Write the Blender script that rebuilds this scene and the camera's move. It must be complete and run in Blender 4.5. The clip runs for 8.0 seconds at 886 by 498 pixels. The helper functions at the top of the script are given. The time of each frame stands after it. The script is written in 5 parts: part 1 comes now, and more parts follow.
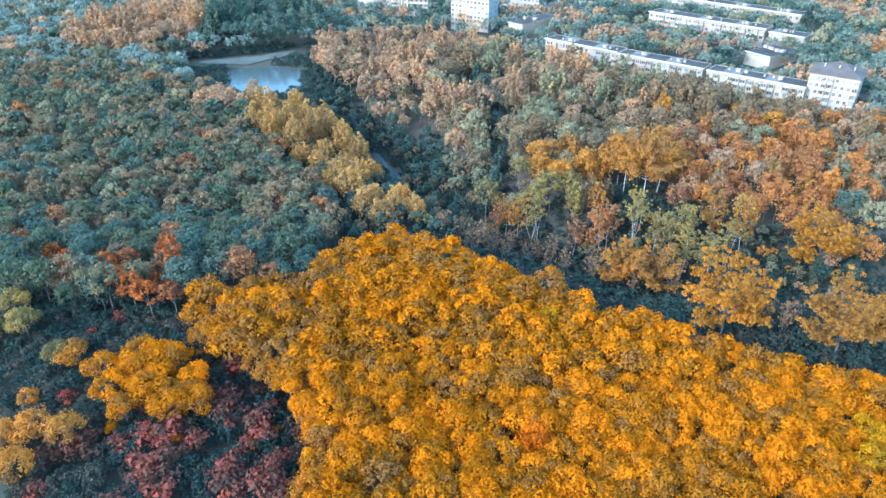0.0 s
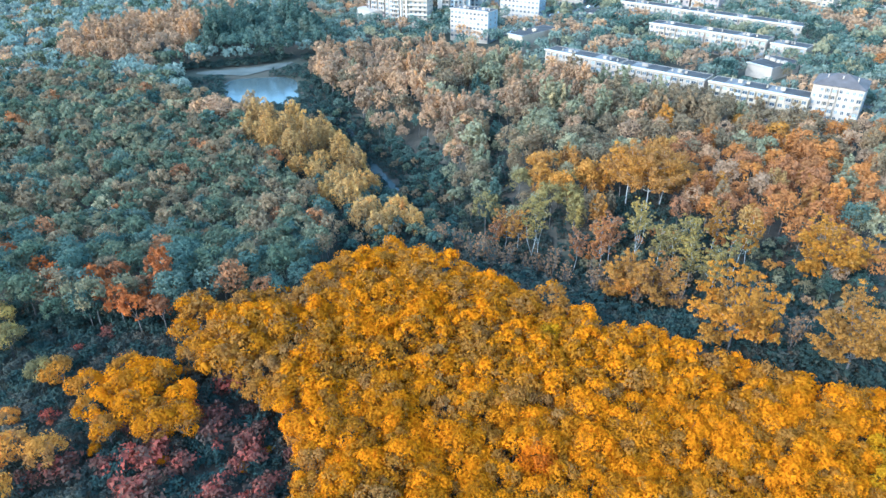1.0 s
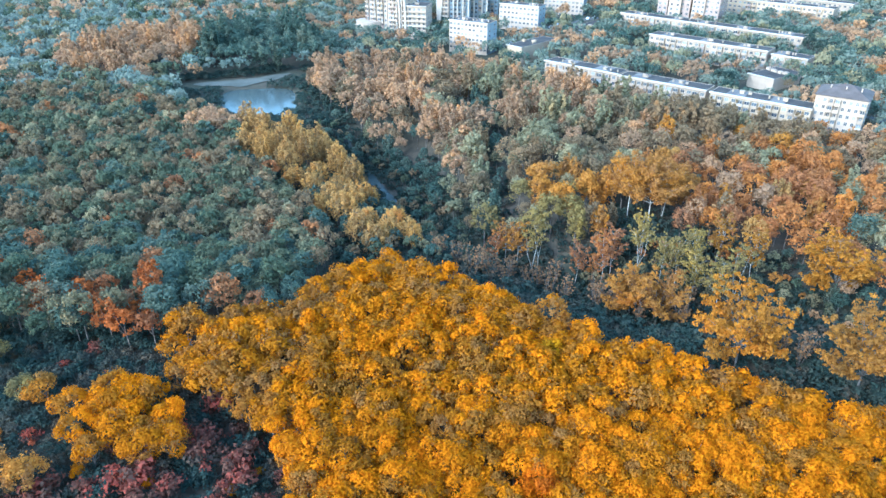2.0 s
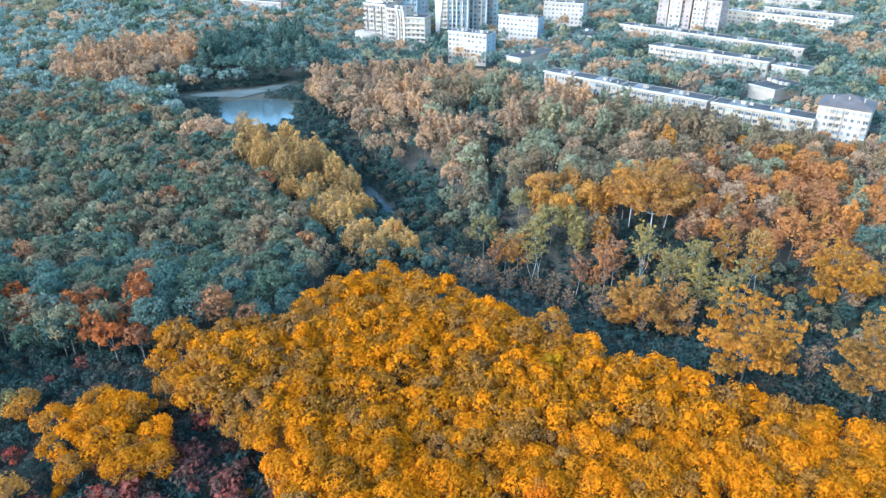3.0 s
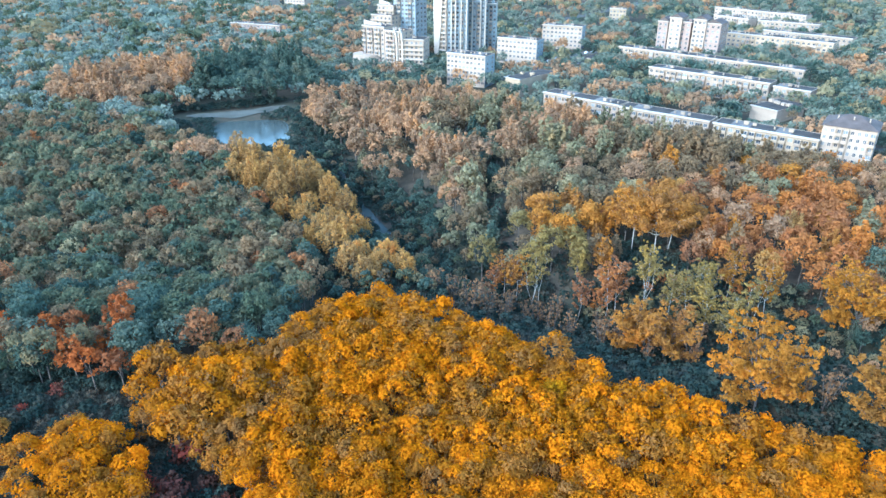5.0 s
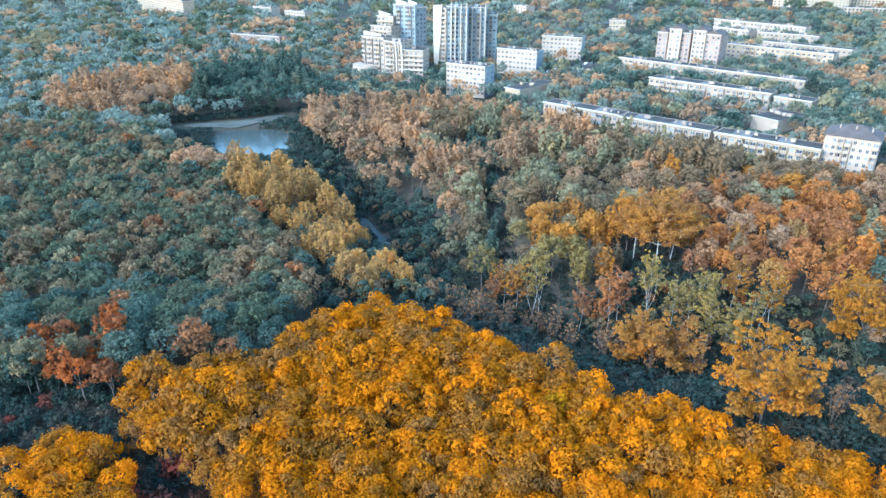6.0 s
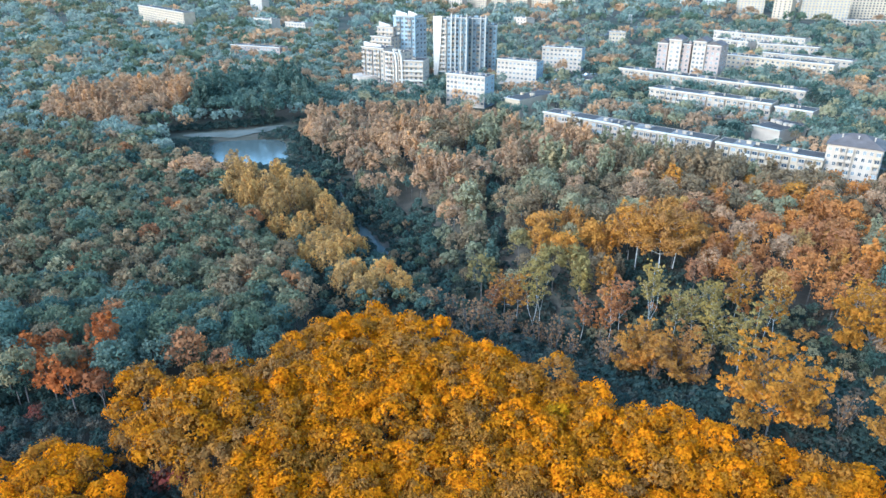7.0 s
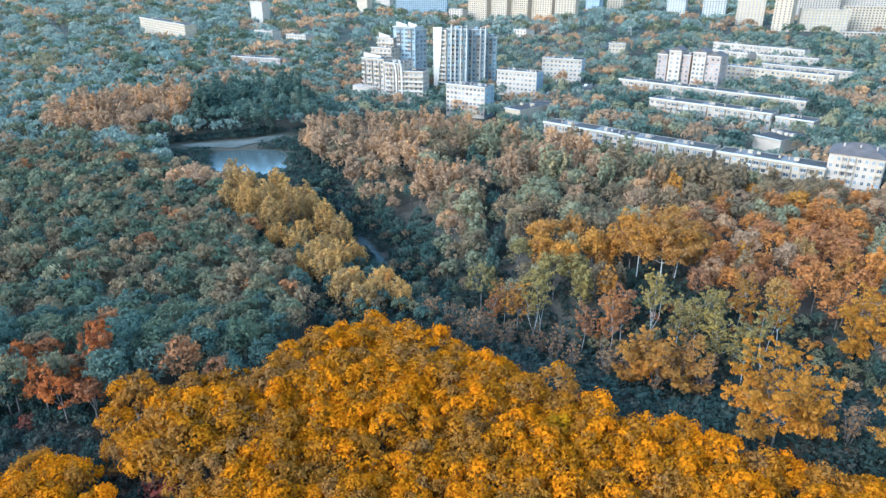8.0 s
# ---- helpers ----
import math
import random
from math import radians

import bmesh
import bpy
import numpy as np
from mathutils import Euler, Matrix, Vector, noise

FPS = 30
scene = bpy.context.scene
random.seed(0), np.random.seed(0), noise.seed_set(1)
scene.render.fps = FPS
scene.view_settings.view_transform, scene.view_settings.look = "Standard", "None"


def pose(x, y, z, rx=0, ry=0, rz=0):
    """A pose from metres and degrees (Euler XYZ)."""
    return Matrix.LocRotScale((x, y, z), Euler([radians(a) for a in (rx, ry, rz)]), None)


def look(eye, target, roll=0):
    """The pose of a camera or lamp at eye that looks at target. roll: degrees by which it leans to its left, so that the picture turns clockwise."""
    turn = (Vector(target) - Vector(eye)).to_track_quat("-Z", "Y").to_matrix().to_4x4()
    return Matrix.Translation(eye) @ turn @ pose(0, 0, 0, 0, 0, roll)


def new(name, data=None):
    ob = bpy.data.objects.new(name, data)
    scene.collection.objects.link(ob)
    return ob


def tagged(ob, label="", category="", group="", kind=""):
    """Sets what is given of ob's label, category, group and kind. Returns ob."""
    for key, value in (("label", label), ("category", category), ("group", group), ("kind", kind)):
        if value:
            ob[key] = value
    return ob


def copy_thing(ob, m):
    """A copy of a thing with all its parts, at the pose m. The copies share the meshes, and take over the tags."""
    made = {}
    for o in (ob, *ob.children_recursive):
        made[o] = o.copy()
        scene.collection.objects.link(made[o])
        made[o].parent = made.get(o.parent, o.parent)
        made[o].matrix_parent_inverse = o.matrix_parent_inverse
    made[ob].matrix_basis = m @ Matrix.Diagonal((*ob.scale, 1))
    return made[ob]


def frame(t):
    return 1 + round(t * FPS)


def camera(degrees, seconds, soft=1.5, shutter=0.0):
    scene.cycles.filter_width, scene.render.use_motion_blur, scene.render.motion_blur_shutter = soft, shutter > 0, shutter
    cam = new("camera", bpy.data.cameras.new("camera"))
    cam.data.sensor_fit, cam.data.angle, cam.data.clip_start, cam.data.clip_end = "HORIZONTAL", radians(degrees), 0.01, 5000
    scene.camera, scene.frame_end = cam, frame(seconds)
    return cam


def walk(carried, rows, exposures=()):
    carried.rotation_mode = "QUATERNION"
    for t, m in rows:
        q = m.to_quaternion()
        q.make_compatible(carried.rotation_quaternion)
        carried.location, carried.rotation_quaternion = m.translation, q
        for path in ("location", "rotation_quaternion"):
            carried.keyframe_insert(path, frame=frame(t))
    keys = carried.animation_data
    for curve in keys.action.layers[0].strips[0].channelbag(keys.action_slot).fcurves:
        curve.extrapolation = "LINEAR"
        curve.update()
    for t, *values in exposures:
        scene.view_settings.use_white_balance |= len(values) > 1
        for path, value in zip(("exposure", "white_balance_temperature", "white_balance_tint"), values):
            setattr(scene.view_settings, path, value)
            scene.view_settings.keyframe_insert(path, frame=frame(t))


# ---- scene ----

# ------------------------------------------------------------------ camera
cam = camera(66.0, 8.0, soft=1.5)
PATH = [
    (0.0, pose(0.00, 0.00, 105.00, 58.994, 0, -0.004) @ pose(0, 0, 0, 0, 0, -0.008)),
    (1.0, pose(0.42, 4.29, 102.93, 59.990, 0, -0.023) @ pose(0, 0, 0, 0, 0, 0.023)),
    (2.0, pose(0.81, 8.18, 100.90, 61.006, 0, -0.065) @ pose(0, 0, 0, 0, 0, 0.041)),
    (3.0, pose(1.19, 11.68, 98.92, 62.023, 0, -0.111) @ pose(0, 0, 0, 0, 0, 0.063)),
    (4.0, pose(1.54, 14.79, 96.99, 63.033, 0, -0.150) @ pose(0, 0, 0, 0, 0, 0.099)),
    (5.0, pose(1.87, 17.51, 95.10, 64.034, 0, -0.171) @ pose(0, 0, 0, 0, 0, 0.149)),
    (6.0, pose(2.19, 19.83, 93.27, 65.028, 0, -0.172) @ pose(0, 0, 0, 0, 0, 0.202)),
    (7.0, pose(2.47, 21.76, 91.47, 66.027, 0, -0.152) @ pose(0, 0, 0, 0, 0, 0.242)),
    (8.0, pose(2.74, 23.30, 89.73, 67.049, 0, -0.117) @ pose(0, 0, 0, 0, 0, 0.242)),
]
walk(cam, PATH, exposures=((0.0, 2.82, 4720, 0), (3.0, 2.72, 4780, 1), (6.0, 2.60, 4850, 2), (8.0, 2.45, 4850, 2)))

# ------------------------------------------------------------------ light
SUN_ELEVATION, SUN_BEARING = 30.0, 234.0        # degrees; bearing clockwise from +y
world = bpy.data.worlds.new("hazy_sky")
scene.world = world
world.use_nodes = True
wn = world.node_tree.nodes
sky = wn.new("ShaderNodeTexSky")
sky.sky_type = "NISHITA"
sky.sun_disc = False
sky.sun_elevation = radians(SUN_ELEVATION)
sky.sun_rotation = radians(SUN_BEARING)
sky.air_density, sky.dust_density, sky.ozone_density = 1.8, 1.6, 4.0
world.node_tree.links.new(sky.outputs[0], wn["Background"].inputs[0])
wn["Background"].inputs[1].default_value = 0.15
sun_data = bpy.data.lights.new("sun", "SUN")
sun_data.energy, sun_data.angle, sun_data.color = 0.85, radians(24.0), (0.88, 0.96, 1.0)
sun = new("sun", sun_data)
b, e = radians(SUN_BEARING), radians(SUN_ELEVATION)
to_sun = Vector((math.sin(b) * math.cos(e), math.cos(b) * math.cos(e), math.sin(e)))
sun.matrix_world = look((-200, -150, 260), Vector((-200, -150, 260)) - to_sun)


# ------------------------------------------------------------------ materials
def material(name, rough=0.9, metal=0.0):
    m = bpy.data.materials.new(name)
    m.use_nodes = True
    bsdf = m.node_tree.nodes["Principled BSDF"]
    bsdf.inputs["Roughness"].default_value = rough
    bsdf.inputs["Metallic"].default_value = metal
    return m, m.node_tree.nodes, m.node_tree.links, bsdf


def ramp_node(nodes, stops):
    r = nodes.new("ShaderNodeValToRGB")
    while len(r.color_ramp.elements) < len(stops):
        r.color_ramp.elements.new(0.5)
    for el, (p, c) in zip(r.color_ramp.elements, stops):
        el.position, el.color = p, (*c, 1)
    return r


def maths(nodes, links, op, a, b=None, c=None):
    n = nodes.new("ShaderNodeMath")
    n.operation = op
    for i, v in enumerate((a, b, c)):
        if v is None:
            continue
        if isinstance(v, (int, float)):
            n.inputs[i].default_value = v
        else:
            links.new(v, n.inputs[i])
    return n.outputs[0]


def noise_node(nodes, links, scale, detail=4.0, coord="Object"):
    tc = nodes.new("ShaderNodeTexCoord")
    n = nodes.new("ShaderNodeTexNoise")
    n.inputs["Scale"].default_value, n.inputs["Detail"].default_value = scale, detail
    links.new(tc.outputs[coord], n.inputs["Vector"])
    return n.outputs["Fac"]


def surface(name, c1, c2, scale=1.0, fine=8.0, rough=0.9, bump=0.0, metal=0.0, per_object=0.0):
    """Two colours mixed by coarse and fine noise, with fine relief."""
    m, nodes, links, bsdf = material(name, rough, metal)
    bsdf.inputs["Specular IOR Level"].default_value = 0.5 if rough < 0.7 else 0.08
    a, b = noise_node(nodes, links, scale, 5), noise_node(nodes, links, fine, 3)
    f = maths(nodes, links, "MULTIPLY_ADD", a, 1.5, -0.45)
    f = maths(nodes, links, "MULTIPLY_ADD", b, 0.5, f)
    if per_object:
        info = nodes.new("ShaderNodeObjectInfo")
        f = maths(nodes, links, "MULTIPLY_ADD", info.outputs["Random"], per_object, f)
    r = ramp_node(nodes, [(0.2, c1), (0.9, c2)])
    links.new(f, r.inputs[0])
    links.new(r.outputs[0], bsdf.inputs["Base Color"])
    if bump:
        bn = nodes.new("ShaderNodeBump")
        bn.inputs["Strength"].default_value = bump
        links.new(b, bn.inputs["Height"])
        links.new(bn.outputs[0], bsdf.inputs["Normal"])
    return m


def foliage(name, stops, per_object=0.0, through_light=0.46):
    """Leaves: tone from the 'tint' of the spray, a little from leaf to leaf and, for single trees, from tree to tree."""
    m, nodes, links, bsdf = material(name, 0.65)
    at = nodes.new("ShaderNodeAttribute")
    at.attribute_name = "tint"
    geo = nodes.new("ShaderNodeNewGeometry")
    f = maths(nodes, links, "MULTIPLY_ADD", geo.outputs["Random Per Island"], 0.11, at.outputs["Fac"])
    f = maths(nodes, links, "ADD", f, -0.055)
    if per_object:
        info = nodes.new("ShaderNodeObjectInfo")
        g = maths(nodes, links, "ADD", info.outputs["Random"], -0.5)
        f = maths(nodes, links, "MULTIPLY_ADD", g, per_object, f)
    r = ramp_node(nodes, stops)
    links.new(f, r.inputs[0])
    links.new(r.outputs[0], bsdf.inputs["Base Color"])
    bsdf.inputs["Specular IOR Level"].default_value = 0.0
    tr = nodes.new("ShaderNodeBsdfTranslucent")
    links.new(r.outputs[0], tr.inputs[0])
    mix = nodes.new("ShaderNodeMixShader")
    mix.inputs[0].default_value = through_light
    links.new(bsdf.outputs[0], mix.inputs[1])
    links.new(tr.outputs[0], mix.inputs[2])
    links.new(mix.outputs[0], nodes["Material Output"].inputs[0])
    return m


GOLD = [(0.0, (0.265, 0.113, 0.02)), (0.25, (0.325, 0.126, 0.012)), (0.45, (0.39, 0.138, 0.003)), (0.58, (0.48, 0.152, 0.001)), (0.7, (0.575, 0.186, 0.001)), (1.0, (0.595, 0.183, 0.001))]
PALETTES = {}
PALETTES["gold"] = GOLD
PALETTES["ochre"] = [(0.0, (0.25, 0.118, 0.034)), (0.3, (0.305, 0.127, 0.022)), (0.55, (0.352, 0.134, 0.012)), (0.75, (0.405, 0.143, 0.005)), (1.0, (0.47, 0.152, 0.002))]
PALETTES["oak"] = [(0.0, (0.066, 0.088, 0.056)), (0.35, (0.102, 0.114, 0.067)), (0.6, (0.142, 0.132, 0.074)), (0.8, (0.188, 0.147, 0.079)), (1.0, (0.235, 0.158, 0.075))]
PALETTES["rust"] = [(0.0, (0.175, 0.095, 0.055)), (0.4, (0.29, 0.126, 0.054)), (0.75, (0.37, 0.145, 0.048)), (1.0, (0.415, 0.168, 0.04))]
PALETTES["maroon"] = [(0.0, (0.08, 0.055, 0.04)), (0.45, (0.155, 0.068, 0.045)), (0.75, (0.33, 0.075, 0.048)), (1.0, (0.42, 0.11, 0.045))]
PALETTES["willow"] = [(0.0, (0.22, 0.135, 0.06)), (0.45, (0.385, 0.212, 0.07)), (0.8, (0.49, 0.255, 0.065)), (1.0, (0.54, 0.225, 0.055))]
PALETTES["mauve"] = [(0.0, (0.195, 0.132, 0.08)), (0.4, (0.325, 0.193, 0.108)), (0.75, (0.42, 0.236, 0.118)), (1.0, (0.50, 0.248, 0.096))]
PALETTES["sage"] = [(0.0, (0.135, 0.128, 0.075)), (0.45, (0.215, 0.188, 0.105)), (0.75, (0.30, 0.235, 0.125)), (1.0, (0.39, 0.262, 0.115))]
PALETTES["amber"] = [(0.0, (0.227, 0.113, 0.046)), (0.45, (0.348, 0.158, 0.038)), (0.75, (0.429, 0.186, 0.03)), (1.0, (0.47, 0.172, 0.026))]
PALETTES["orange"] = [(0.0, (0.225, 0.108, 0.05)), (0.4, (0.345, 0.14, 0.045)), (0.7, (0.43, 0.168, 0.04)), (1.0, (0.465, 0.195, 0.034))]
PALETTES["lime"] = [(0.0, (0.26, 0.135, 0.012)), (0.5, (0.38, 0.18, 0.005)), (1.0, (0.48, 0.21, 0.002))]
PALETTES["scrub"] = [(0.0, (0.032, 0.05, 0.041)), (0.5, (0.05, 0.066, 0.051)), (0.8, (0.066, 0.074, 0.055)), (1.0, (0.09, 0.085, 0.06))]
PALETTES["flame"] = [(0.0, (0.34, 0.085, 0.008)), (0.5, (0.47, 0.112, 0.003)), (1.0, (0.56, 0.145, 0.001))]
PALETTES["birch"] = [(0.0, (0.146, 0.113, 0.0486)), (0.45, (0.231, 0.162, 0.0567)), (0.8, (0.308, 0.203, 0.0567)), (1.0, (0.356, 0.211, 0.0446))]
PALETTES["honey"] = [(0.0, (0.215, 0.11, 0.034)), (0.45, (0.31, 0.138, 0.026)), (0.75, (0.38, 0.162, 0.02)), (1.0, (0.425, 0.154, 0.016))]
PALETTES["ember"] = [(0.0, (0.14, 0.074, 0.04)), (0.4, (0.25, 0.086, 0.032)), (0.75, (0.35, 0.098, 0.024)), (1.0, (0.405, 0.125, 0.02))]
PALETTES["bramble"] = [(0.0, (0.0446, 0.051, 0.0405)), (0.45, (0.0689, 0.0689, 0.0518)), (0.75, (0.109, 0.0875, 0.0607)), (1.0, (0.178, 0.109, 0.0607))]
# dusk: shade of the hollow and pond shore mixed into dark green leaves
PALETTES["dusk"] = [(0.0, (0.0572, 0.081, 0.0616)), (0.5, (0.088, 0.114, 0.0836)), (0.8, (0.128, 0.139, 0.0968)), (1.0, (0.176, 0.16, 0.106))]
PALETTES["hazel"] = [(0.0, (0.12, 0.092, 0.056)), (0.45, (0.186, 0.129, 0.072)), (0.8, (0.252, 0.159, 0.083)), (1.0, (0.322, 0.175, 0.075))]
PALETTES["twig"] = [(0.0, (0.154, 0.0972, 0.0567)), (0.6, (0.243, 0.134, 0.0648)), (1.0, (0.34, 0.166, 0.0689))]
# town and far: paler, bluer leaves than near woods; haze is in the colour
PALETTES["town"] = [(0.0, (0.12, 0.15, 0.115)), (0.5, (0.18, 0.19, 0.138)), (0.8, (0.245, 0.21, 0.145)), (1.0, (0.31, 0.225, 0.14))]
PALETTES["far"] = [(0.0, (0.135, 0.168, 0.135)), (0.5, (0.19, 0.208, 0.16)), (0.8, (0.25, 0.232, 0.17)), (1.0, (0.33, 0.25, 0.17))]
SPREAD = {"gold": 0.2, "ochre": 0.2, "town": 0.14, "far": 0.14, "oak": 0.30, "mauve": 0.30}
LEAF = {k: foliage(k + "_leaves", v, 2 * SPREAD.get(k, 0.22)) for k, v in PALETTES.items()}         # single trees
WOODS = {k: foliage(k + "_woods", v, 0.0) for k, v in PALETTES.items()}          # joined woods
BARK = surface("bark", (0.07, 0.055, 0.045), (0.17, 0.14, 0.115), 2.0, 14.0, 0.95, 0.4)
GREY_BARK = surface("grey_bark", (0.09, 0.075, 0.062), (0.19, 0.16, 0.135), 1.5, 10.0, 0.9, 0.4)
PALE_BARK = surface("pale_bark", (0.20, 0.175, 0.15), (0.42, 0.38, 0.33), 1.2, 9.0, 0.85, 0.3)
WHITE_BARK = surface("white_bark", (0.26, 0.235, 0.20), (0.50, 0.455, 0.395), 1.2, 9.0, 0.85, 0.3)


def ground_material():
    m, nodes, links, bsdf = material("leaf_litter_and_grass", 0.95)
    bsdf.inputs["Specular IOR Level"].default_value = 0.05
    a, b, c = (noise_node(nodes, links, s, d) for s, d in ((0.025, 6), (0.35, 5), (2.5, 3)))
    f = maths(nodes, links, "MULTIPLY_ADD", a, 1.3, -0.35)
    f = maths(nodes, links, "MULTIPLY_ADD", b, 0.45, f)
    f = maths(nodes, links, "MULTIPLY_ADD", c, 0.25, f)
    r = ramp_node(nodes, [(0.25, (0.03, 0.033, 0.025)), (0.5, (0.045, 0.045, 0.03)), (0.72, (0.065, 0.052, 0.036)), (0.95, (0.10, 0.075, 0.052))])
    links.new(f, r.inputs[0])
    links.new(r.outputs[0], bsdf.inputs["Base Color"])
    return m


GROUND = ground_material()
ASPHALT = surface("worn_asphalt", (0.075, 0.07, 0.06), (0.13, 0.12, 0.105), 0.15, 3.0, 0.9)
SAND = surface("pale_shore_sand", (0.066, 0.064, 0.05), (0.112, 0.105, 0.084), 0.12, 1.5, 0.95)


def water_material():
    m, nodes, links, bsdf = material("still_water", 0.16)
    bsdf.inputs["Base Color"].default_value = (0.06, 0.065, 0.055, 1)
    bsdf.inputs["IOR"].default_value = 1.33
    n = noise_node(nodes, links, 0.9, 3)
    bn = nodes.new("ShaderNodeBump")
    bn.inputs["Strength"].default_value = 0.04
    links.new(n, bn.inputs["Height"])
    links.new(bn.outputs[0], bsdf.inputs["Normal"])
    return m


WATER = water_material()

# ------------------------------------------------------------------ terrain
CHANNEL = [(-62, 338, 0), (-50, 318, 2), (-35, 290, 11), (-10, 240, 13), (20, 195, 13), (55, 166, 8), (100, 152, 4), (160, 145, 2)]


def smooth(v, a, b):
    t = np.clip((np.asarray(v, float) - a) / (b - a), 0, 1)
    return t * t * (3 - 2 * t)


def height(x, y):
    """Ground height: a level park and town with a wooded channel cut through it."""
    x, y = np.asarray(x, float), np.asarray(y, float)
    cut = np.zeros(np.broadcast(x, y).shape)
    for (x0, y0, d0), (x1, y1, d1) in zip(CHANNEL, CHANNEL[1:]):
        dx, dy = x1 - x0, y1 - y0
        t = np.clip(((x - x0) * dx + (y - y0) * dy) / (dx * dx + dy * dy), 0, 1)
        d = np.hypot(x - x0 - t * dx, y - y0 - t * dy)
        cut = np.maximum(cut, (d0 + t * (d1 - d0)) * np.exp(-((d / (16 + 9 * smooth(y, 200, 280))) ** 2)))
    u, v = x + 95 + 0.33 * (y - 358) + 1.2 * np.sin(y / 9.0), y - 354 - 0.2 * (x + 100) + 1.0 * np.sin(x / 9.0)
    pond = 4.5 * np.exp(-((u / 18.5) ** 4 + (v / 25) ** 4))
    rise = np.clip(0.035 * (x - 60), -3, 5) * smooth(y, 130, 240)
    near = (3.5 - 0.05 * np.clip(x + 20, -40, 80)) * (1 - smooth(y, 146, 182))
    roll_ = 0.9 * np.sin(x / 23 + 1.3) * np.cos(y / 31) * (1 - smooth(y, 260, 320))
    knoll = 4.0 * np.exp(-(((x - 80) / 20) ** 2 + ((y - 136) / 13) ** 2))
    return rise + near + roll_ + knoll - np.maximum(cut, pond)


def grid_sheet(name, xs, ys, mat):
    gx, gy = np.meshgrid(xs, ys)
    v = np.stack([gx, gy, height(gx, gy)], -1).reshape(-1, 3)
    n, k = len(xs), len(ys)
    i = (np.arange(k - 1)[:, None] * n + np.arange(n - 1)).ravel()
    f = np.stack([i, i + 1, i + n + 1, i + n], -1)
    me = mesh_from_arrays(name, v, f, mat)
    me.polygons.foreach_set("use_smooth", np.ones(len(f), bool))
    return new(name, me)


def mesh_from_arrays(name, v, f, mat=None, tint=None):
    """A mesh from arrays of corners and of equal-sided faces (n x 3 or n x 4)."""
    me = bpy.data.meshes.new(name)
    n, k = f.shape
    me.vertices.add(len(v))
    me.vertices.foreach_set("co", np.ascontiguousarray(v, np.float32).ravel())
    me.loops.add(n * k)
    me.loops.foreach_set("vertex_index", np.ascontiguousarray(f, np.int32).ravel())
    me.polygons.add(n)
    me.polygons.foreach_set("loop_start", np.arange(0, n * k, k, dtype=np.int32))
    me.polygons.foreach_set("loop_total", np.full(n, k, np.int32))
    if tint is not None:
        a = me.attributes.new("tint", "FLOAT", "FACE")
        a.data.foreach_set("value", np.ascontiguousarray(tint, np.float32))
    if mat:
        me.materials.append(mat)
    me.update(calc_edges=True)
    return me


def part(name, bm, mat, parent, label=""):
    """Links a bmesh (freed) or a mesh as one mesh object under a thing."""
    if isinstance(bm, bpy.types.Mesh):
        me = bm
    else:
        me = bpy.data.meshes.new(name)
        bm.to_mesh(me)
        bm.free()
    if mat and not me.materials:
        me.materials.append(mat)
    ob = new(name, me)
    ob.parent = parent
    return tagged(ob, label)


axis_x = np.unique(np.concatenate([np.linspace(-4500, -500, 21), np.linspace(-500, -220, 15), np.arange(-220, 261, 4.0), np.linspace(260, 700, 23), np.linspace(700, 4500, 20)]))
axis_y = np.unique(np.concatenate([np.linspace(-1500, 0, 12), np.arange(0, 440, 4.0), np.linspace(440, 1000, 29), np.linspace(1000, 4700, 22)]))
ground = tagged(grid_sheet("ground", axis_x, axis_y, GROUND), "leaf-strewn park and town ground with a wooded hollow", "ground", kind="structure")

# ------------------------------------------------------------------ tree shapes
def unit(v):
    return v / np.maximum(np.linalg.norm(v, axis=-1, keepdims=True), 1e-9)


def cards(rng, centre, normal, size, long=1.35, corners=4):
    """Small leafy sprays: one slightly folded blade at each centre."""
    n = len(centre)
    normal = unit(normal)
    side = unit(np.cross(normal, rng.normal(size=(n, 3))))
    along = np.cross(normal, side)
    a = (size * rng.uniform(0.6, 1.25, n))[:, None]
    w = a * rng.uniform(0.45, 0.75, n)[:, None]
    dip = normal * a * rng.uniform(-0.3, 0.1, n)[:, None]
    if corners == 3:
        v = np.stack([centre - along * a * 0.55 + side * w + dip, centre + along * a * 0.85, centre - along * a * 0.45 - side * w + dip], 1)
        return v.reshape(-1, 3), np.arange(3 * n).reshape(n, 3)
    v = np.stack([centre - along * a * long * 0.5 + dip, centre + side * w, centre + along * a * long * 0.5 + dip, centre - side * w], 1)
    return v.reshape(-1, 3), np.arange(4 * n).reshape(n, 4)


def tube(points, radii, sides=5):
    """A tapered limb along points."""
    p = np.array(points, float)
    d = unit(np.gradient(p, axis=0))
    ref = np.where(np.abs(d[:, 2:3]) > 0.9, [[1.0, 0, 0]], [[0, 0, 1.0]])
    u = unit(np.cross(d, ref))
    w = np.cross(d, u)
    a = np.arange(sides) * 2 * np.pi / sides
    r = np.array(radii, float)[:, None, None]
    v = p[:, None] + r * (np.cos(a)[:, None] * u[:, None] + np.sin(a)[:, None] * w[:, None])
    k = np.arange(len(p) - 1)[:, None] * sides
    i, j = np.arange(sides), (np.arange(sides) + 1) % sides
    f = np.stack([k + i, k + j, k + sides + j, k + sides + i], -1).reshape(-1, 4)
    return v.reshape(-1, 3), f


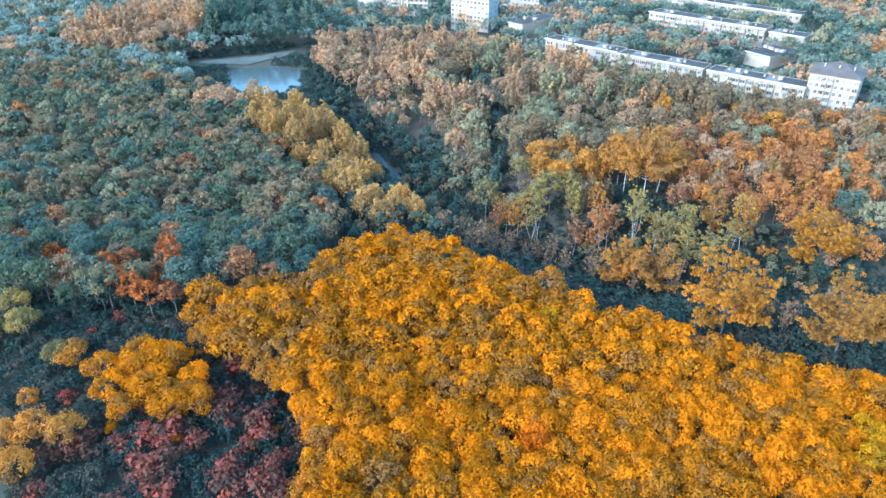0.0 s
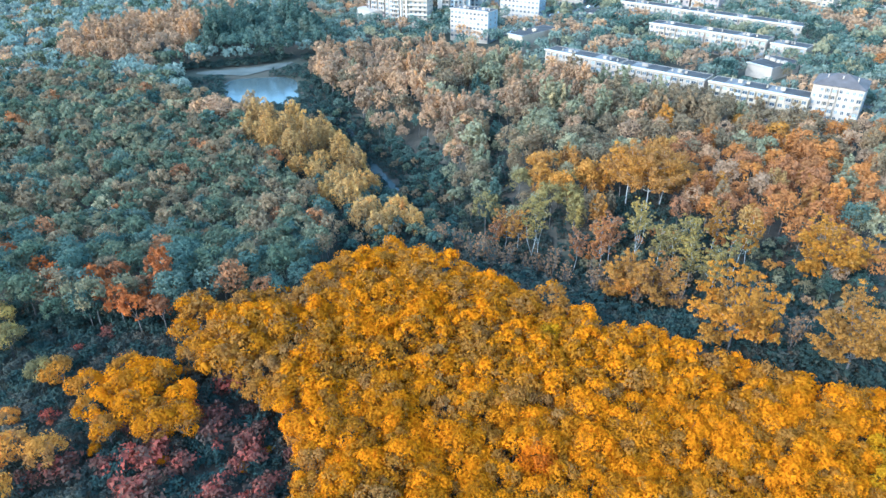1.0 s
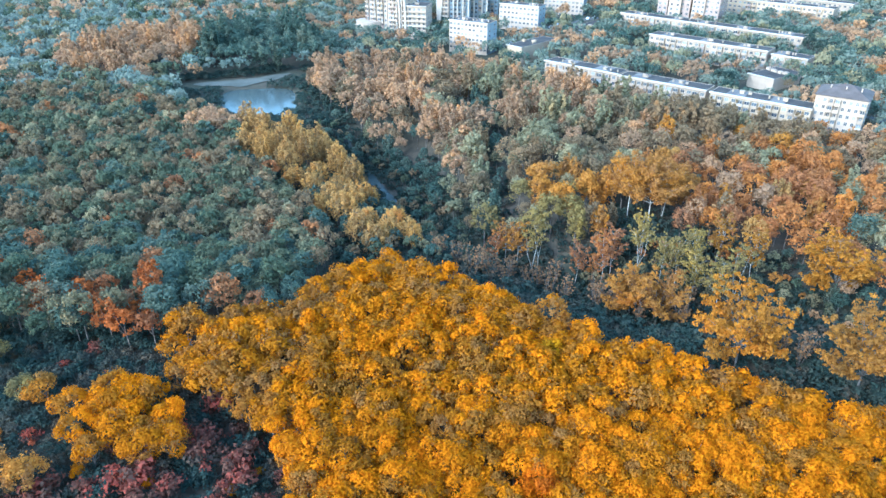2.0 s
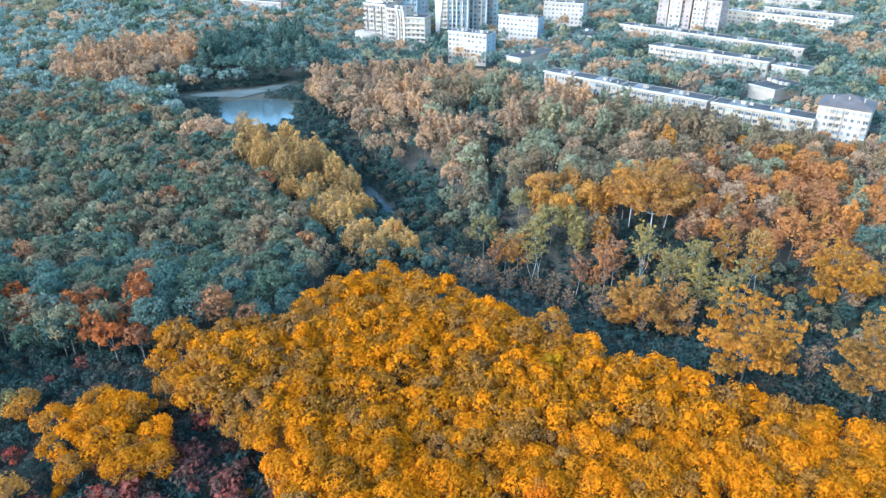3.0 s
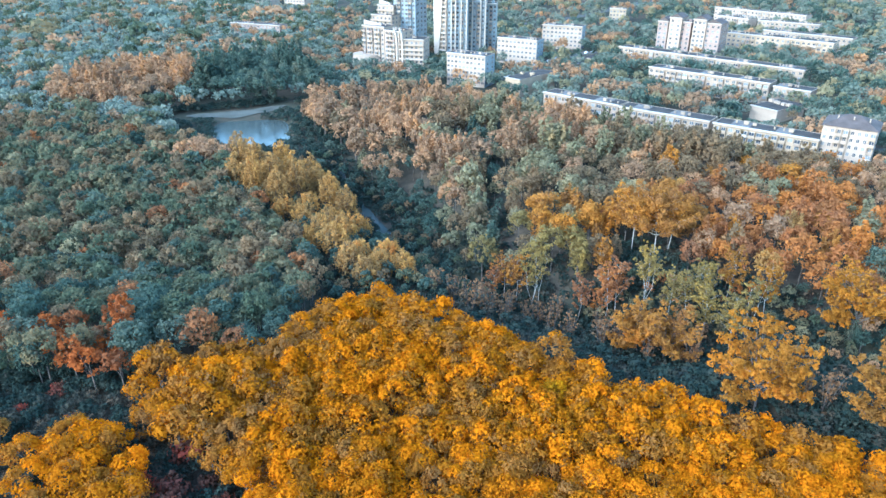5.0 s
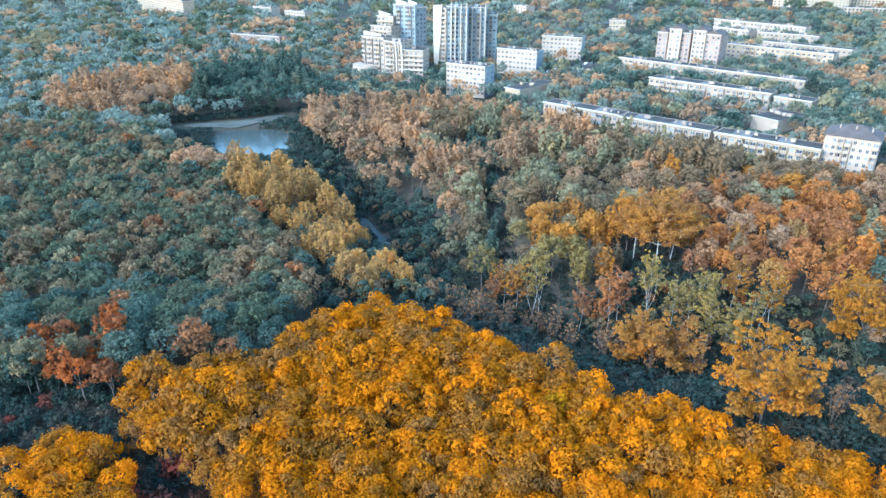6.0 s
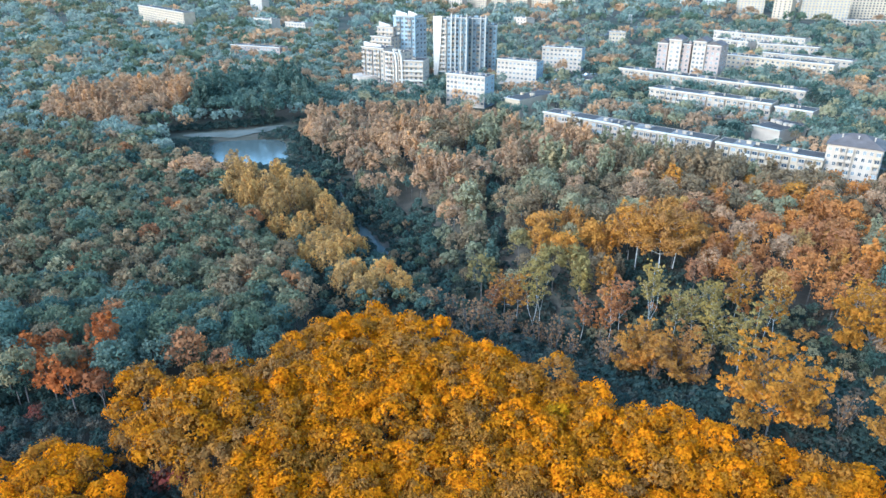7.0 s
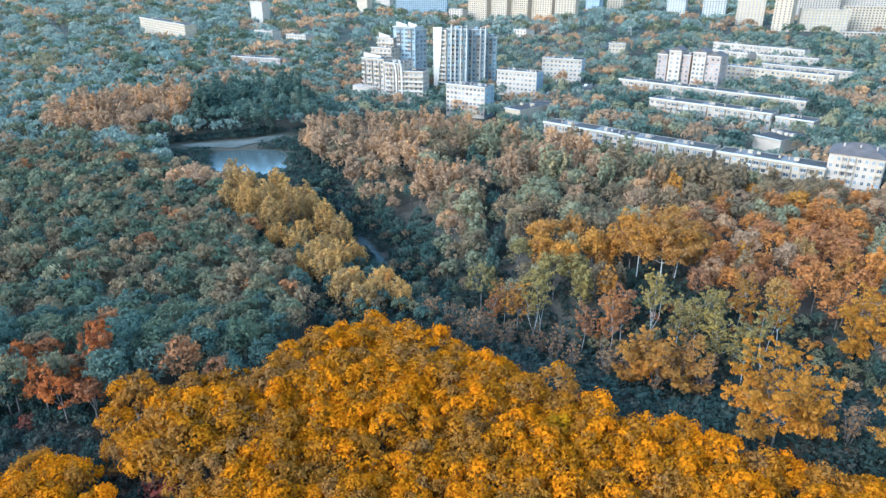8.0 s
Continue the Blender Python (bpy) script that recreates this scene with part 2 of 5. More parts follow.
def joined(pieces):
    """One (corners, faces[, tint]) from several."""
    v, f, t, base = [], [], [], 0
    for pc in pieces:
        v.append(pc[0])
        f.append(pc[1] + base)
        t.append(pc[2] if len(pc) > 2 else np.zeros(len(pc[1])))
        base += len(pc[0])
    return np.concatenate(v), np.concatenate(f), np.concatenate(t)


def puff(rng, centre, radius, out, n, size, tone, squash=0.85, corners=4, loose=0.34, hollow=0.5):
    """A rounded tuft of sprays, open below."""
    d = unit(rng.normal(size=(n * 3, 3)))
    d = d[(d @ out) > -0.35][:n]
    far = rng.uniform(hollow, 1.12 if hollow < 0.7 else 1.08, len(d))
    if hollow > 0.7:
        inner = rng.random(len(d)) < 0.3
        far[inner] = rng.uniform(0.55, hollow, inner.sum())
    r = radius * far[:, None] * (1 + (0.28 if hollow < 0.7 else 0.16) * np.sin(d @ rng.normal(scale=3.2, size=3) + rng.uniform(0, 6)))[:, None]
    c = centre + d * r * [1, 1, squash]
    v, f = cards(rng, c, d + rng.normal(scale=loose, size=d.shape), size, 1.35, corners)
    return v, f, tone + rng.normal(scale=0.03, size=len(f))


def limbs_to(rng, base, fork, ends, r0, sides=4):
    out = []
    for e in ends:
        e = np.array(e, float)
        mid = fork * 0.5 + e * 0.5 + np.array([0, 0, -0.12 * np.linalg.norm(e - fork)]) + rng.normal(scale=0.15, size=3)
        out.append(tube([fork, mid, e], [r0 * 0.55, r0 * 0.32, r0 * 0.1], sides))
    return out


def dome_tree(seed, tall, radius, deep, puffs, per, size, spread=0.2, corners=4, vivid=None):
    """A broad tree: trunk with limbs, and a crown of separate rounded tufts. vivid: the share of full bright tufts among thin dull ones."""
    rng = np.random.default_rng(seed)
    centre = np.array([0, 0, tall - deep * 0.55])
    pieces, ends = [], []
    k = np.arange(puffs) + 0.5
    zz = 1 - k / puffs * (1.25 if vivid is None else 1.0)
    ang = k * 2.39996 + rng.uniform(0, 6.28)
    d = np.stack([np.sqrt(np.clip(1 - zz**2, 0, 1)) * np.cos(ang), np.sqrt(np.clip(1 - zz**2, 0, 1)) * np.sin(ang), zz], -1)
    d = unit(d + rng.normal(scale=0.22, size=d.shape))
    lean = rng.normal(scale=0.12, size=2)
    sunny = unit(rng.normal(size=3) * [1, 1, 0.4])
    for q in d:
        c = centre + q * [radius * 0.68, radius * 0.68, deep * 0.40] * rng.uniform(0.8, 1.18) + [lean[0] * radius, lean[1] * radius, 0]
        r = radius * (rng.uniform(0.30, 0.46) if vivid is None else rng.uniform(0.27, 0.41))
        tone, full = 0.5 + rng.normal(scale=spread), rng.uniform(0.7, 1.2)
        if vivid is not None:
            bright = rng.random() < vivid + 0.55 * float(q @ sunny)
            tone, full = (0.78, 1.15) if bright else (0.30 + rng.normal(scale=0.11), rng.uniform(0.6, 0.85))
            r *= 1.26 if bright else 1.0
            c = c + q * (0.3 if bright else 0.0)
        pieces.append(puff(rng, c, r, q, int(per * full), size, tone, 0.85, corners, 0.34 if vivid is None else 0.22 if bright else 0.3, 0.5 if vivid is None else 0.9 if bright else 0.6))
        ends.append(c)
    fork = np.array([0, 0, tall * 0.42])
    wood = [tube([(0, 0, -0.6), (0.1, 0, tall * 0.2), fork, centre], [0.24, 0.19, 0.15, 0.07], 5)]
    wood += limbs_to(rng, None, fork, [ends[i] for i in range(1, len(ends), 3)], 0.2)
    return joined(pieces), joined(wood)


def tall_tree(seed, tall, radius, columns, per, size, corners=4):
    """A tall willow or poplar: upright plumes side by side."""
    rng = np.random.default_rng(seed)
    limbs = []
    pieces, wood = [], [tube([(0, 0, -0.6), (0.2, 0, tall * 0.3), (0, 0.1, tall * 0.6)], [0.38, 0.3, 0.16], 5)]
    for i in range(columns):
        a, q = i * 2.39996, math.sqrt((i + 0.3) / columns)
        x, y, top = radius * q * math.cos(a) * 0.85, radius * q * math.sin(a) * 0.85, tall * (1 - 0.28 * q * q) * rng.uniform(0.88, 1.03)
        tone = 0.5 + rng.normal(scale=0.16)
        low = tall * rng.uniform(0.2, 0.42)
        for z in np.arange(top - 0.4, low, -1.5):
            s = (0.18 + 0.75 * math.sqrt((top - z) / (top - low))) * radius * 0.27
            c = np.array([x + rng.normal(scale=0.4), y + rng.normal(scale=0.4), z])
            pieces.append(puff(rng, c, s + 0.35, unit(np.array([x, y, 1.2])), per, size, tone + rng.normal(scale=0.06), 1.25, corners))
        limbs.append(tube([(0, 0, tall * 0.22), (x * 0.6, y * 0.6, low), (x, y, top - 1.5)], [0.2, 0.13, 0.04], 4))
    return joined(pieces), joined(wood), limbs


def open_tree(seed, tall, radius, count, per, size, trunk=0.3, clear=0.35, flat=0.5, up=(0.2, 0.95)):
    """An open crown on visible limbs, sprays laid along rising branches."""
    rng = np.random.default_rng(seed)
    pieces = []
    bend = rng.normal(scale=0.35 if radius > 5 else 0.75, size=(4, 2))
    spine = np.array([[0, 0, -0.6], [bend[0, 0], bend[0, 1], tall * clear], [bend[1, 0], bend[1, 1], tall * 0.65], [bend[2, 0], bend[2, 1], tall * 0.95]])
    wood = [tube(spine, [trunk, trunk * 0.75, trunk * 0.45, trunk * 0.12], 6)]
    limbs, twigs = [], []
    for i in range(count):
        h = clear + (0.86 - clear) * (i / max(count - 1, 1)) ** 1.2
        a = i * 2.39996 + rng.uniform(-0.4, 0.4)
        reach = radius * (1.05 - 0.62 * ((h - clear) / (1 - clear)) ** 1.3) * rng.uniform(0.7, 1.15)
        z0 = tall * h
        start = np.array([np.interp(z0, spine[:, 2], spine[:, 0]), np.interp(z0, spine[:, 2], spine[:, 1]), z0])
        rise = reach * rng.uniform(*up)
        end = start + np.array([math.cos(a) * reach, math.sin(a) * reach, rise])
        mid = start * 0.5 + end * 0.5 + [0, 0, -0.1 * reach]
        limb = [tube([start, mid, end], [trunk * (0.36 if i > 3 else 0.6), trunk * (0.22 if i > 3 else 0.4), trunk * 0.06], 4)]
        tone = 0.5 + rng.normal(scale=0.15)
        for s in np.linspace(0.34, 1.04, 8):
            c = start + (end - start) * s + [0, 0, -0.4 * reach * s * (1 - s)] + rng.normal(scale=(0.085 if radius > 5 else 0.17) * radius, size=3) * [1, 1, 0.8]
            pieces.append(puff(rng, c, radius * rng.uniform(0.09, 0.17), np.array([0, 0, 1.0]), per, size, tone + rng.normal(scale=0.08), flat))
            if s > 0.6 and rng.random() < 0.6:
                twigs.append(tube([start + (end - start) * s * 0.9, c], [trunk * 0.1, trunk * 0.03], 3))
        limbs.append(joined(limb))
    return joined(pieces), joined(wood), limbs, joined(twigs)


def spread_tree(seed, tall, radius, limb_count, per, size, trunk=0.3, clear=0.3):
    """A spreading tree: a short trunk, strong rising limbs, and flat sprays with gaps between them."""
    rng = np.random.default_rng(seed)
    fork = np.array([rng.normal(scale=0.3), rng.normal(scale=0.3), tall * clear])
    wood = [tube([(0, 0, -0.6), fork * [0.6, 0.6, 0.6], fork], [trunk, trunk * 0.85, trunk * 0.7], 6)]
    pieces, limbs, twigs = [], [], []
    for i in range(limb_count):
        a, lift = i * 2.39996 + rng.uniform(-0.3, 0.3), rng.uniform(0.12, 0.4) if i % 4 == 0 else rng.uniform(0.95, 1.3) if i % 4 == 2 else rng.uniform(0.55, 0.9)
        away = np.array([math.cos(a) * math.cos(lift), math.sin(a) * math.cos(lift), math.sin(lift)])
        reach = min(radius * 1.1 / max(math.cos(lift), 0.3), (tall - fork[2]) / math.sin(lift)) * rng.uniform(0.72, 1.0)
        start = fork + [0, 0, rng.uniform(-0.3, 2.6)]
        end = start + away * reach
        mid = start * 0.5 + end * 0.5 + [0, 0, 0.08 * reach * (1 if i % 2 else -1)]
        limb = [tube([start, mid, end], [trunk * 0.4, trunk * 0.24, trunk * 0.05], 4)]
        tone = 0.5 + rng.normal(scale=0.14)
        for k, t in enumerate(np.linspace(0.3, 1.0, 9)):
            root = start * (1 - t) ** 2 + mid * 2 * t * (1 - t) + end * t * t
            side = unit(np.cross(away, [0, 0, 1.0])) * (1 if k % 2 else -1) + away * 0.7 + [0, 0, rng.uniform(0.05, 0.45)]
            tip = root + unit(side) * reach * rng.uniform(0.14, 0.3) * (1.25 - 0.6 * t)
            twigs.append(tube([root, tip], [trunk * 0.13, trunk * 0.03], 3))
            for q in (0.45, 0.8, 1.1):
                c = root + (tip - root) * q + rng.normal(scale=0.5, size=3)
                pieces.append(puff(rng, c, radius * rng.uniform(0.06, 0.115), np.array([0, 0, 1.0]), per, size, tone + rng.normal(scale=0.1), 0.6, 3))
        limbs.append(joined(limb))
    return joined(pieces), joined(wood), limbs, joined(twigs)


def forked_birch(seed, tall, radius, leaders, per, size, trunk=0.095):
    """A thin white-stemmed tree: two or three leaning leaders with bare branches and light tufts near their tops."""
    rng = np.random.default_rng(seed)
    fork = np.array([rng.normal(scale=0.3), 0, tall * rng.uniform(0.12, 0.3)])
    wood, limbs, twigs, pieces = [tube([(0, 0, -0.6), fork], [trunk, trunk * 0.9], 5)], [], [], []
    for i in range(leaders):
        a = i * 6.283 / leaders + rng.uniform(-0.5, 0.5)
        end = np.array([math.cos(a) * radius * 0.55, math.sin(a) * radius * 0.55, tall * rng.uniform(0.85, 1.0)])
        mid = fork * 0.45 + end * 0.55 + [0, 0, -0.05 * tall] + rng.normal(scale=0.35, size=3)
        limb = [tube([fork, mid, end], [trunk * 0.8, trunk * 0.55, trunk * 0.12], 5)]
        for t in np.linspace(0.42, 1.0, 8):
            root = fork * (1 - t) ** 2 + mid * 2 * t * (1 - t) + end * t * t
            b = rng.uniform(0, 6.283)
            tip = root + np.array([math.cos(b), math.sin(b), rng.uniform(0.5, 1.2)]) * radius * rng.uniform(0.3, 0.6)
            twigs.append(tube([root, tip], [trunk * 0.32, trunk * 0.08], 3))
            if t > 0.55:
                tone = 0.5 + rng.normal(scale=0.16)
                for q in (0.6, 1.0, 1.25):
                    pieces.append(puff(rng, root + (tip - root) * q + rng.normal(scale=0.3, size=3), radius * rng.uniform(0.12, 0.22), np.array([0, 0, 1.0]), per, size, tone, 0.8))
        limbs.append(joined(limb))
    return joined(pieces), joined(wood), limbs, joined(twigs)


def bare_tree(seed, tall, radius, stems, leaves, size):
    """A nearly bare thicket tree: many thin rising stems with twigs and a few leaves."""
    rng = np.random.default_rng(seed)
    wood, pieces = [], []
    for i in range(stems):
        a, r = rng.uniform(0, 6.28), radius * rng.uniform(0.2, 1.0)
        top = np.array([math.cos(a) * r, math.sin(a) * r, tall * rng.uniform(0.7, 1.0)])
        foot = np.array([math.cos(a) * r * 0.12, math.sin(a) * r * 0.12, -0.4])
        mid = foot * 0.45 + top * 0.55 + [0, 0, tall * 0.08]
        wood.append(tube([foot, mid, top], [0.13, 0.08, 0.03], 3))
        for s in np.linspace(0.4, 1, 5):
            p = foot + (top - foot) * s
            e = p + unit(rng.normal(size=3) + [0, 0, 0.8]) * radius * 0.32
            wood.append(tube([p, e], [0.05, 0.02], 3))
            pieces.append(puff(rng, e, radius * 0.18, np.array([0, 0, 1.0]), leaves, size, 0.5 + rng.normal(scale=0.15)))
    return joined(pieces), joined(wood)


def shrub(seed, tall, radius, puffs, per, size, corners=3):
    rng = np.random.default_rng(seed)
    pieces = []
    for i in range(puffs):
        a, r = i * 2.4 + rng.uniform(0, 0.8), radius * math.sqrt((i + 0.2) / puffs) * 0.75
        c = np.array([math.cos(a) * r, math.sin(a) * r, tall * rng.uniform(0.45, 0.8) * (1.1 - 0.4 * r / radius)])
        pieces.append(puff(rng, c, radius * 0.42, np.array([0, 0, 1.0]), per, size, 0.5 + rng.normal(scale=0.17), 0.85, corners))
    wood = [tube([(0, 0, -0.3), (0.3 * math.cos(q), 0.3 * math.sin(q), tall * 0.6)], [0.09, 0.03], 3) for q in (0.3, 2.4, 4.5)]
    return joined(pieces), joined(wood)


SHAPES = {}
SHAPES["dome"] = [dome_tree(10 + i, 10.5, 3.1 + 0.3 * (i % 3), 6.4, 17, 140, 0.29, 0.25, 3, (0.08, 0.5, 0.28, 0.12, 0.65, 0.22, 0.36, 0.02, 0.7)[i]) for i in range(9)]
SHAPES["dome_mid"] = [dome_tree(40 + i, 13.0, 3.3 + 0.2 * (i % 3), 7.0, 11, 34, 0.6, 0.06, 3) for i in range(6)]
SHAPES["dome_big"] = [dome_tree(50 + i, 15.5, 4.3 + 0.3 * (i % 3), 9.0, 15, 38, 0.65, 0.06, 3) for i in range(6)]
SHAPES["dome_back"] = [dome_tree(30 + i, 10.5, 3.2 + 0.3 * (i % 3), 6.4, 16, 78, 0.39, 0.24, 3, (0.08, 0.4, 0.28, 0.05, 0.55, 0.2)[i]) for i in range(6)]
SHAPES["dome_fine"] = [dome_tree(200 + i, 15.0, 4.2 + 0.4 * (i % 3), 9.0, 16, 48, 0.57, 0.09, 3) for i in range(7)]
SHAPES["tall_fine"] = [tall_tree(220 + i, 18.0, 3.6, 8, 24, 0.55, 3) for i in range(4)]
SHAPES["dome_far"] = [dome_tree(60 + i, 12.5, 5.0, 8.0, 10, 14, 1.2, 0.06, 3) for i in range(6)]
SHAPES["dome_mid_far"] = [dome_tree(240 + i, 13.0, 3.3 + 0.2 * (i % 3), 7.0, 11, 22, 0.76, 0.06, 3) for i in range(6)]
SHAPES["dome_big_far"] = [dome_tree(250 + i, 15.5, 4.3 + 0.3 * (i % 3), 9.0, 13, 28, 0.8, 0.06, 3) for i in range(6)]
SHAPES["dome_coarse"] = [dome_tree(190 + i, 12.5, 5.2, 8.0, 9, 12, 1.45, 0.06, 3) for i in range(5)]
SHAPES["tall"] = [tall_tree(80 + i, 19.0, 4.6, 15, 24, 0.5, 3) for i in range(5)]
SHAPES["tall_low"] = [tall_tree(85 + i, 12.5, 4.8, 16, 26, 0.46, 3) for i in range(4)]
SHAPES["tall_mid"] = [tall_tree(90 + i, 19.0, 3.7, 7, 19, 0.74, 3) for i in range(4)]
SHAPES["open"] = [spread_tree(100 + i, 18.0, 8.4, 22, 22, 0.37) for i in range(4)]
SHAPES["high"] = [open_tree(150 + i, 23.0, 8.6, 30, 44, 0.38, 0.22, 0.40, 0.8, (0.3, 0.9)) for i in range(2)]
SHAPES["slender"] = [open_tree(120 + i, 18.0, 3.7, 17, 18, 0.34, 0.12, 0.38, 0.95, (0.5, 1.2)) for i in range(5)]
SHAPES["forked"] = [forked_birch(130 + i, 18.0, 4.0, 2 + i % 2, 17, 0.34) for i in range(4)]
SHAPES["bare"] = [bare_tree(140 + i, 9.0, 2.6, 9, 5, 0.4) for i in range(4)]
SHAPES["shrub"] = [shrub(160 + i, 4.0, 2.3, 8, 38, 0.37) for i in range(5)]
SHAPES["scrub"] = [shrub(170 + i, 2.6, 2.2, 5, 11, 0.6) for i in range(5)]
SHAPES["copse_far"] = [dome_tree(180 + i, 13.0, 13.5, 8.0, 10, 9, 3.6, 0.10, 3) for i in range(4)]
TREE_MASTERS = {}


def tree(kind, palette, variant, x, y, label, group="", bark=None, scale=1.0, turn=None, rng=random, name="tree", category="tree", sink=0.0):
    """One standing tree or shrub: an empty at its foot with trunk and crown."""
    shapes = SHAPES[kind]
    variant %= len(shapes)
    key = (kind, palette, variant, bark is None, label, group)
    turn = rng.uniform(0, 360) if turn is None else turn
    m = pose(x, y, float(height(x, y)) - sink, 0, 0, turn) @ Matrix.Diagonal((scale * rng.uniform(0.93, 1.07), scale * rng.uniform(0.93, 1.07), scale, 1))
    if key in TREE_MASTERS:
        first = TREE_MASTERS[key]
        return copy_thing(first, m @ Matrix.Diagonal((1 / first.scale.x, 1 / first.scale.y, 1 / first.scale.z, 1)))
    (cv, cf, ct), (wv, wf, _), *more = shapes[variant]
    top = new(name)
    part("trunk", mesh_from_arrays("trunk", wv, wf, bark or BARK), None, top)
    for limb in (more[0] if more else ()):
        part("limb", mesh_from_arrays("limb", limb[0], limb[1], bark or BARK), None, top)
    if len(more) > 1:
        tagged(part("branchwork", mesh_from_arrays("branchwork", more[1][0], more[1][1], bark or BARK), None, top), kind="stuff")
    part("crown", mesh_from_arrays("crown", cv, cf, LEAF[palette], ct), None, top)
    top.matrix_basis = m
    TREE_MASTERS[key] = tagged(top, label, category, group)
    return top


def woods(name, rows, palettes, label, category="woodland", seed=5, trunks=True, bark=None):
    """Many trees joined into one sheet of woodland. Rows: kind, palette, x, y, scale."""
    rng = np.random.default_rng(seed)
    vs, fs, ts, ms, base = [], [], [], [], 0
    corners = min(SHAPES[r[0]][0][0][1].shape[1] for r in rows)

    def cut(f):
        """Faces with the number of corners that this wood is made of."""
        return f if f.shape[1] == corners else np.concatenate([f[:, :3], f[:, [0, 2, 3]]])

    for kind, pal, x, y, s in rows:
        (cv, cf, ct), (wv, wf, _) = SHAPES[kind][rng.integers(len(SHAPES[kind]))][:2]
        a = rng.uniform(0, 6.283)
        rot = np.array([[math.cos(a), math.sin(a), 0], [-math.sin(a), math.cos(a), 0], [0, 0, 1]]) * (s * np.array([rng.uniform(0.9, 1.12), rng.uniform(0.9, 1.12), 1.0]))[:, None]
        at = np.array([x, y, float(height(x, y))])
        vs.append(cv @ rot + at)
        if cf.shape[1] != corners:
            cf, ct = cut(cf), np.tile(ct, 2)
        fs.append(cf + base)
        ts.append(ct + rng.uniform(-1, 1) * SPREAD.get(pal, 0.22))
        ms.append(np.full(len(cf), palettes.index(pal)))
        base += len(cv)
        if trunks:
            keep = wf[:10] if len(wf) > 10 else wf
            top = int(keep.max()) + 1
            vs.append(wv[:top] @ rot + at)
            keep = cut(keep)
            fs.append(keep + base)
            ts.append(np.zeros(len(keep)))
            ms.append(np.full(len(keep), len(palettes)))
            base += top
    me = mesh_from_arrays(name, np.concatenate(vs), np.concatenate(fs), None, np.concatenate(ts))
    for p in palettes:
        me.materials.append(WOODS[p])
    me.materials.append(bark or BARK)
    me.polygons.foreach_set("material_index", np.concatenate(ms).astype(np.int32))
    return tagged(new(name, me), label, category, kind="stuff")


def inside(poly, x, y):
    """Whether points lie within a polygon."""
    x, y = np.asarray(x, float), np.asarray(y, float)
    hit = np.zeros(x.shape, bool)
    for (x0, y0), (x1, y1) in zip(poly, poly[1:] + poly[:1]):
        cross = (y0 > y) != (y1 > y)
        hit ^= cross & (x < (x1 - x0) * (y - y0) / ((y1 - y0) or 1e-9) + x0)
    return hit


def scatter(poly, gap, seed, jitter=0.36):
    """Places within a polygon on a loosened triangular grid."""
    rng = np.random.default_rng(seed)
    p = np.array(poly, float)
    (x0, y0), (x1, y1) = p.min(0), p.max(0)
    gy, gx = np.meshgrid(np.arange(y0, y1 + gap, gap * 0.87), np.arange(x0 - gap, x1 + gap, gap), indexing="ij")
    gx = gx + (np.arange(gx.shape[0]) % 2)[:, None] * gap / 2
    gx = gx + rng.uniform(-jitter, jitter, gx.shape) * gap
    gy = gy + rng.uniform(-jitter, jitter, gy.shape) * gap
    ok = inside(poly, gx, gy)
    return np.stack([gx[ok], gy[ok]], -1)


def from_line(line, x, y):
    """Distance to a line of points."""
    best = np.full(np.shape(x), 1e9)
    for a, b in zip(line, line[1:]):
        dx, dy = b[0] - a[0], b[1] - a[1]
        t = np.clip(((x - a[0]) * dx + (y - a[1]) * dy) / (dx * dx + dy * dy), 0, 1)
        best = np.minimum(best, np.hypot(x - a[0] - t * dx, y - a[1] - t * dy))
    return best


# ------------------------------------------------------------------ water
def flat_sheet(name, outline, z, mat, label, category):
    bm = bmesh.new()
    top = bm.faces.new([bm.verts.new((x, y, z)) for x, y in outline])
    if top.normal.z < 0:
        top.normal_flip()
    me = bpy.data.meshes.new(name)
    bm.to_mesh(me)
    bm.free()
    me.materials.append(mat)
    return tagged(new(name, me), label, category, kind="structure")


flat_sheet("water", [(-118, 345), (-130, 368), (-128, 384), (-100, 389), (-84, 392), (-74, 374), (-66, 352), (-69, 338), (-84, 331), (-104, 331)], -4.2, WATER, "still pale blue pond water below the wooded bank", "pond")


def ribbon(name, line, width, lift, mat, label, category, kind="structure", uneven=False):
    """A strip that lies along the ground on a smooth line."""
    p = np.array(line, float)
    s = np.linspace(0, len(p) - 1, (len(p) - 1) * 8 + 1)
    xy = np.stack([np.interp(s, range(len(p)), p[:, i]) for i in (0, 1)], -1)
    d = unit(np.gradient(xy, axis=0))
    n = np.stack([-d[:, 1], d[:, 0]], -1)
    if uneven:
        k = np.linspace(0, 1, len(xy))
        width = (width * np.sqrt(np.sin(np.pi * np.clip(k, 0.02, 0.98))) * (1 + 0.14 * np.sin(k * 17) + 0.06 * np.sin(k * 43 + 1)))[:, None]
    rows = []
    for q in (-0.5, -0.25, 0, 0.25, 0.5):
        r = xy + n * width * q
        rows.append(np.concatenate([r, (height(r[:, 0], r[:, 1]) + lift)[:, None]], 1))
    v = np.stack(rows, 1).reshape(-1, 3)
    i = (np.arange(len(xy) - 1)[:, None] * 5 + np.arange(4)).ravel()
    f = np.stack([i, i + 5, i + 6, i + 1], -1)
    return tagged(new(name, mesh_from_arrays(name, v, f, mat)), label, category, kind=kind)


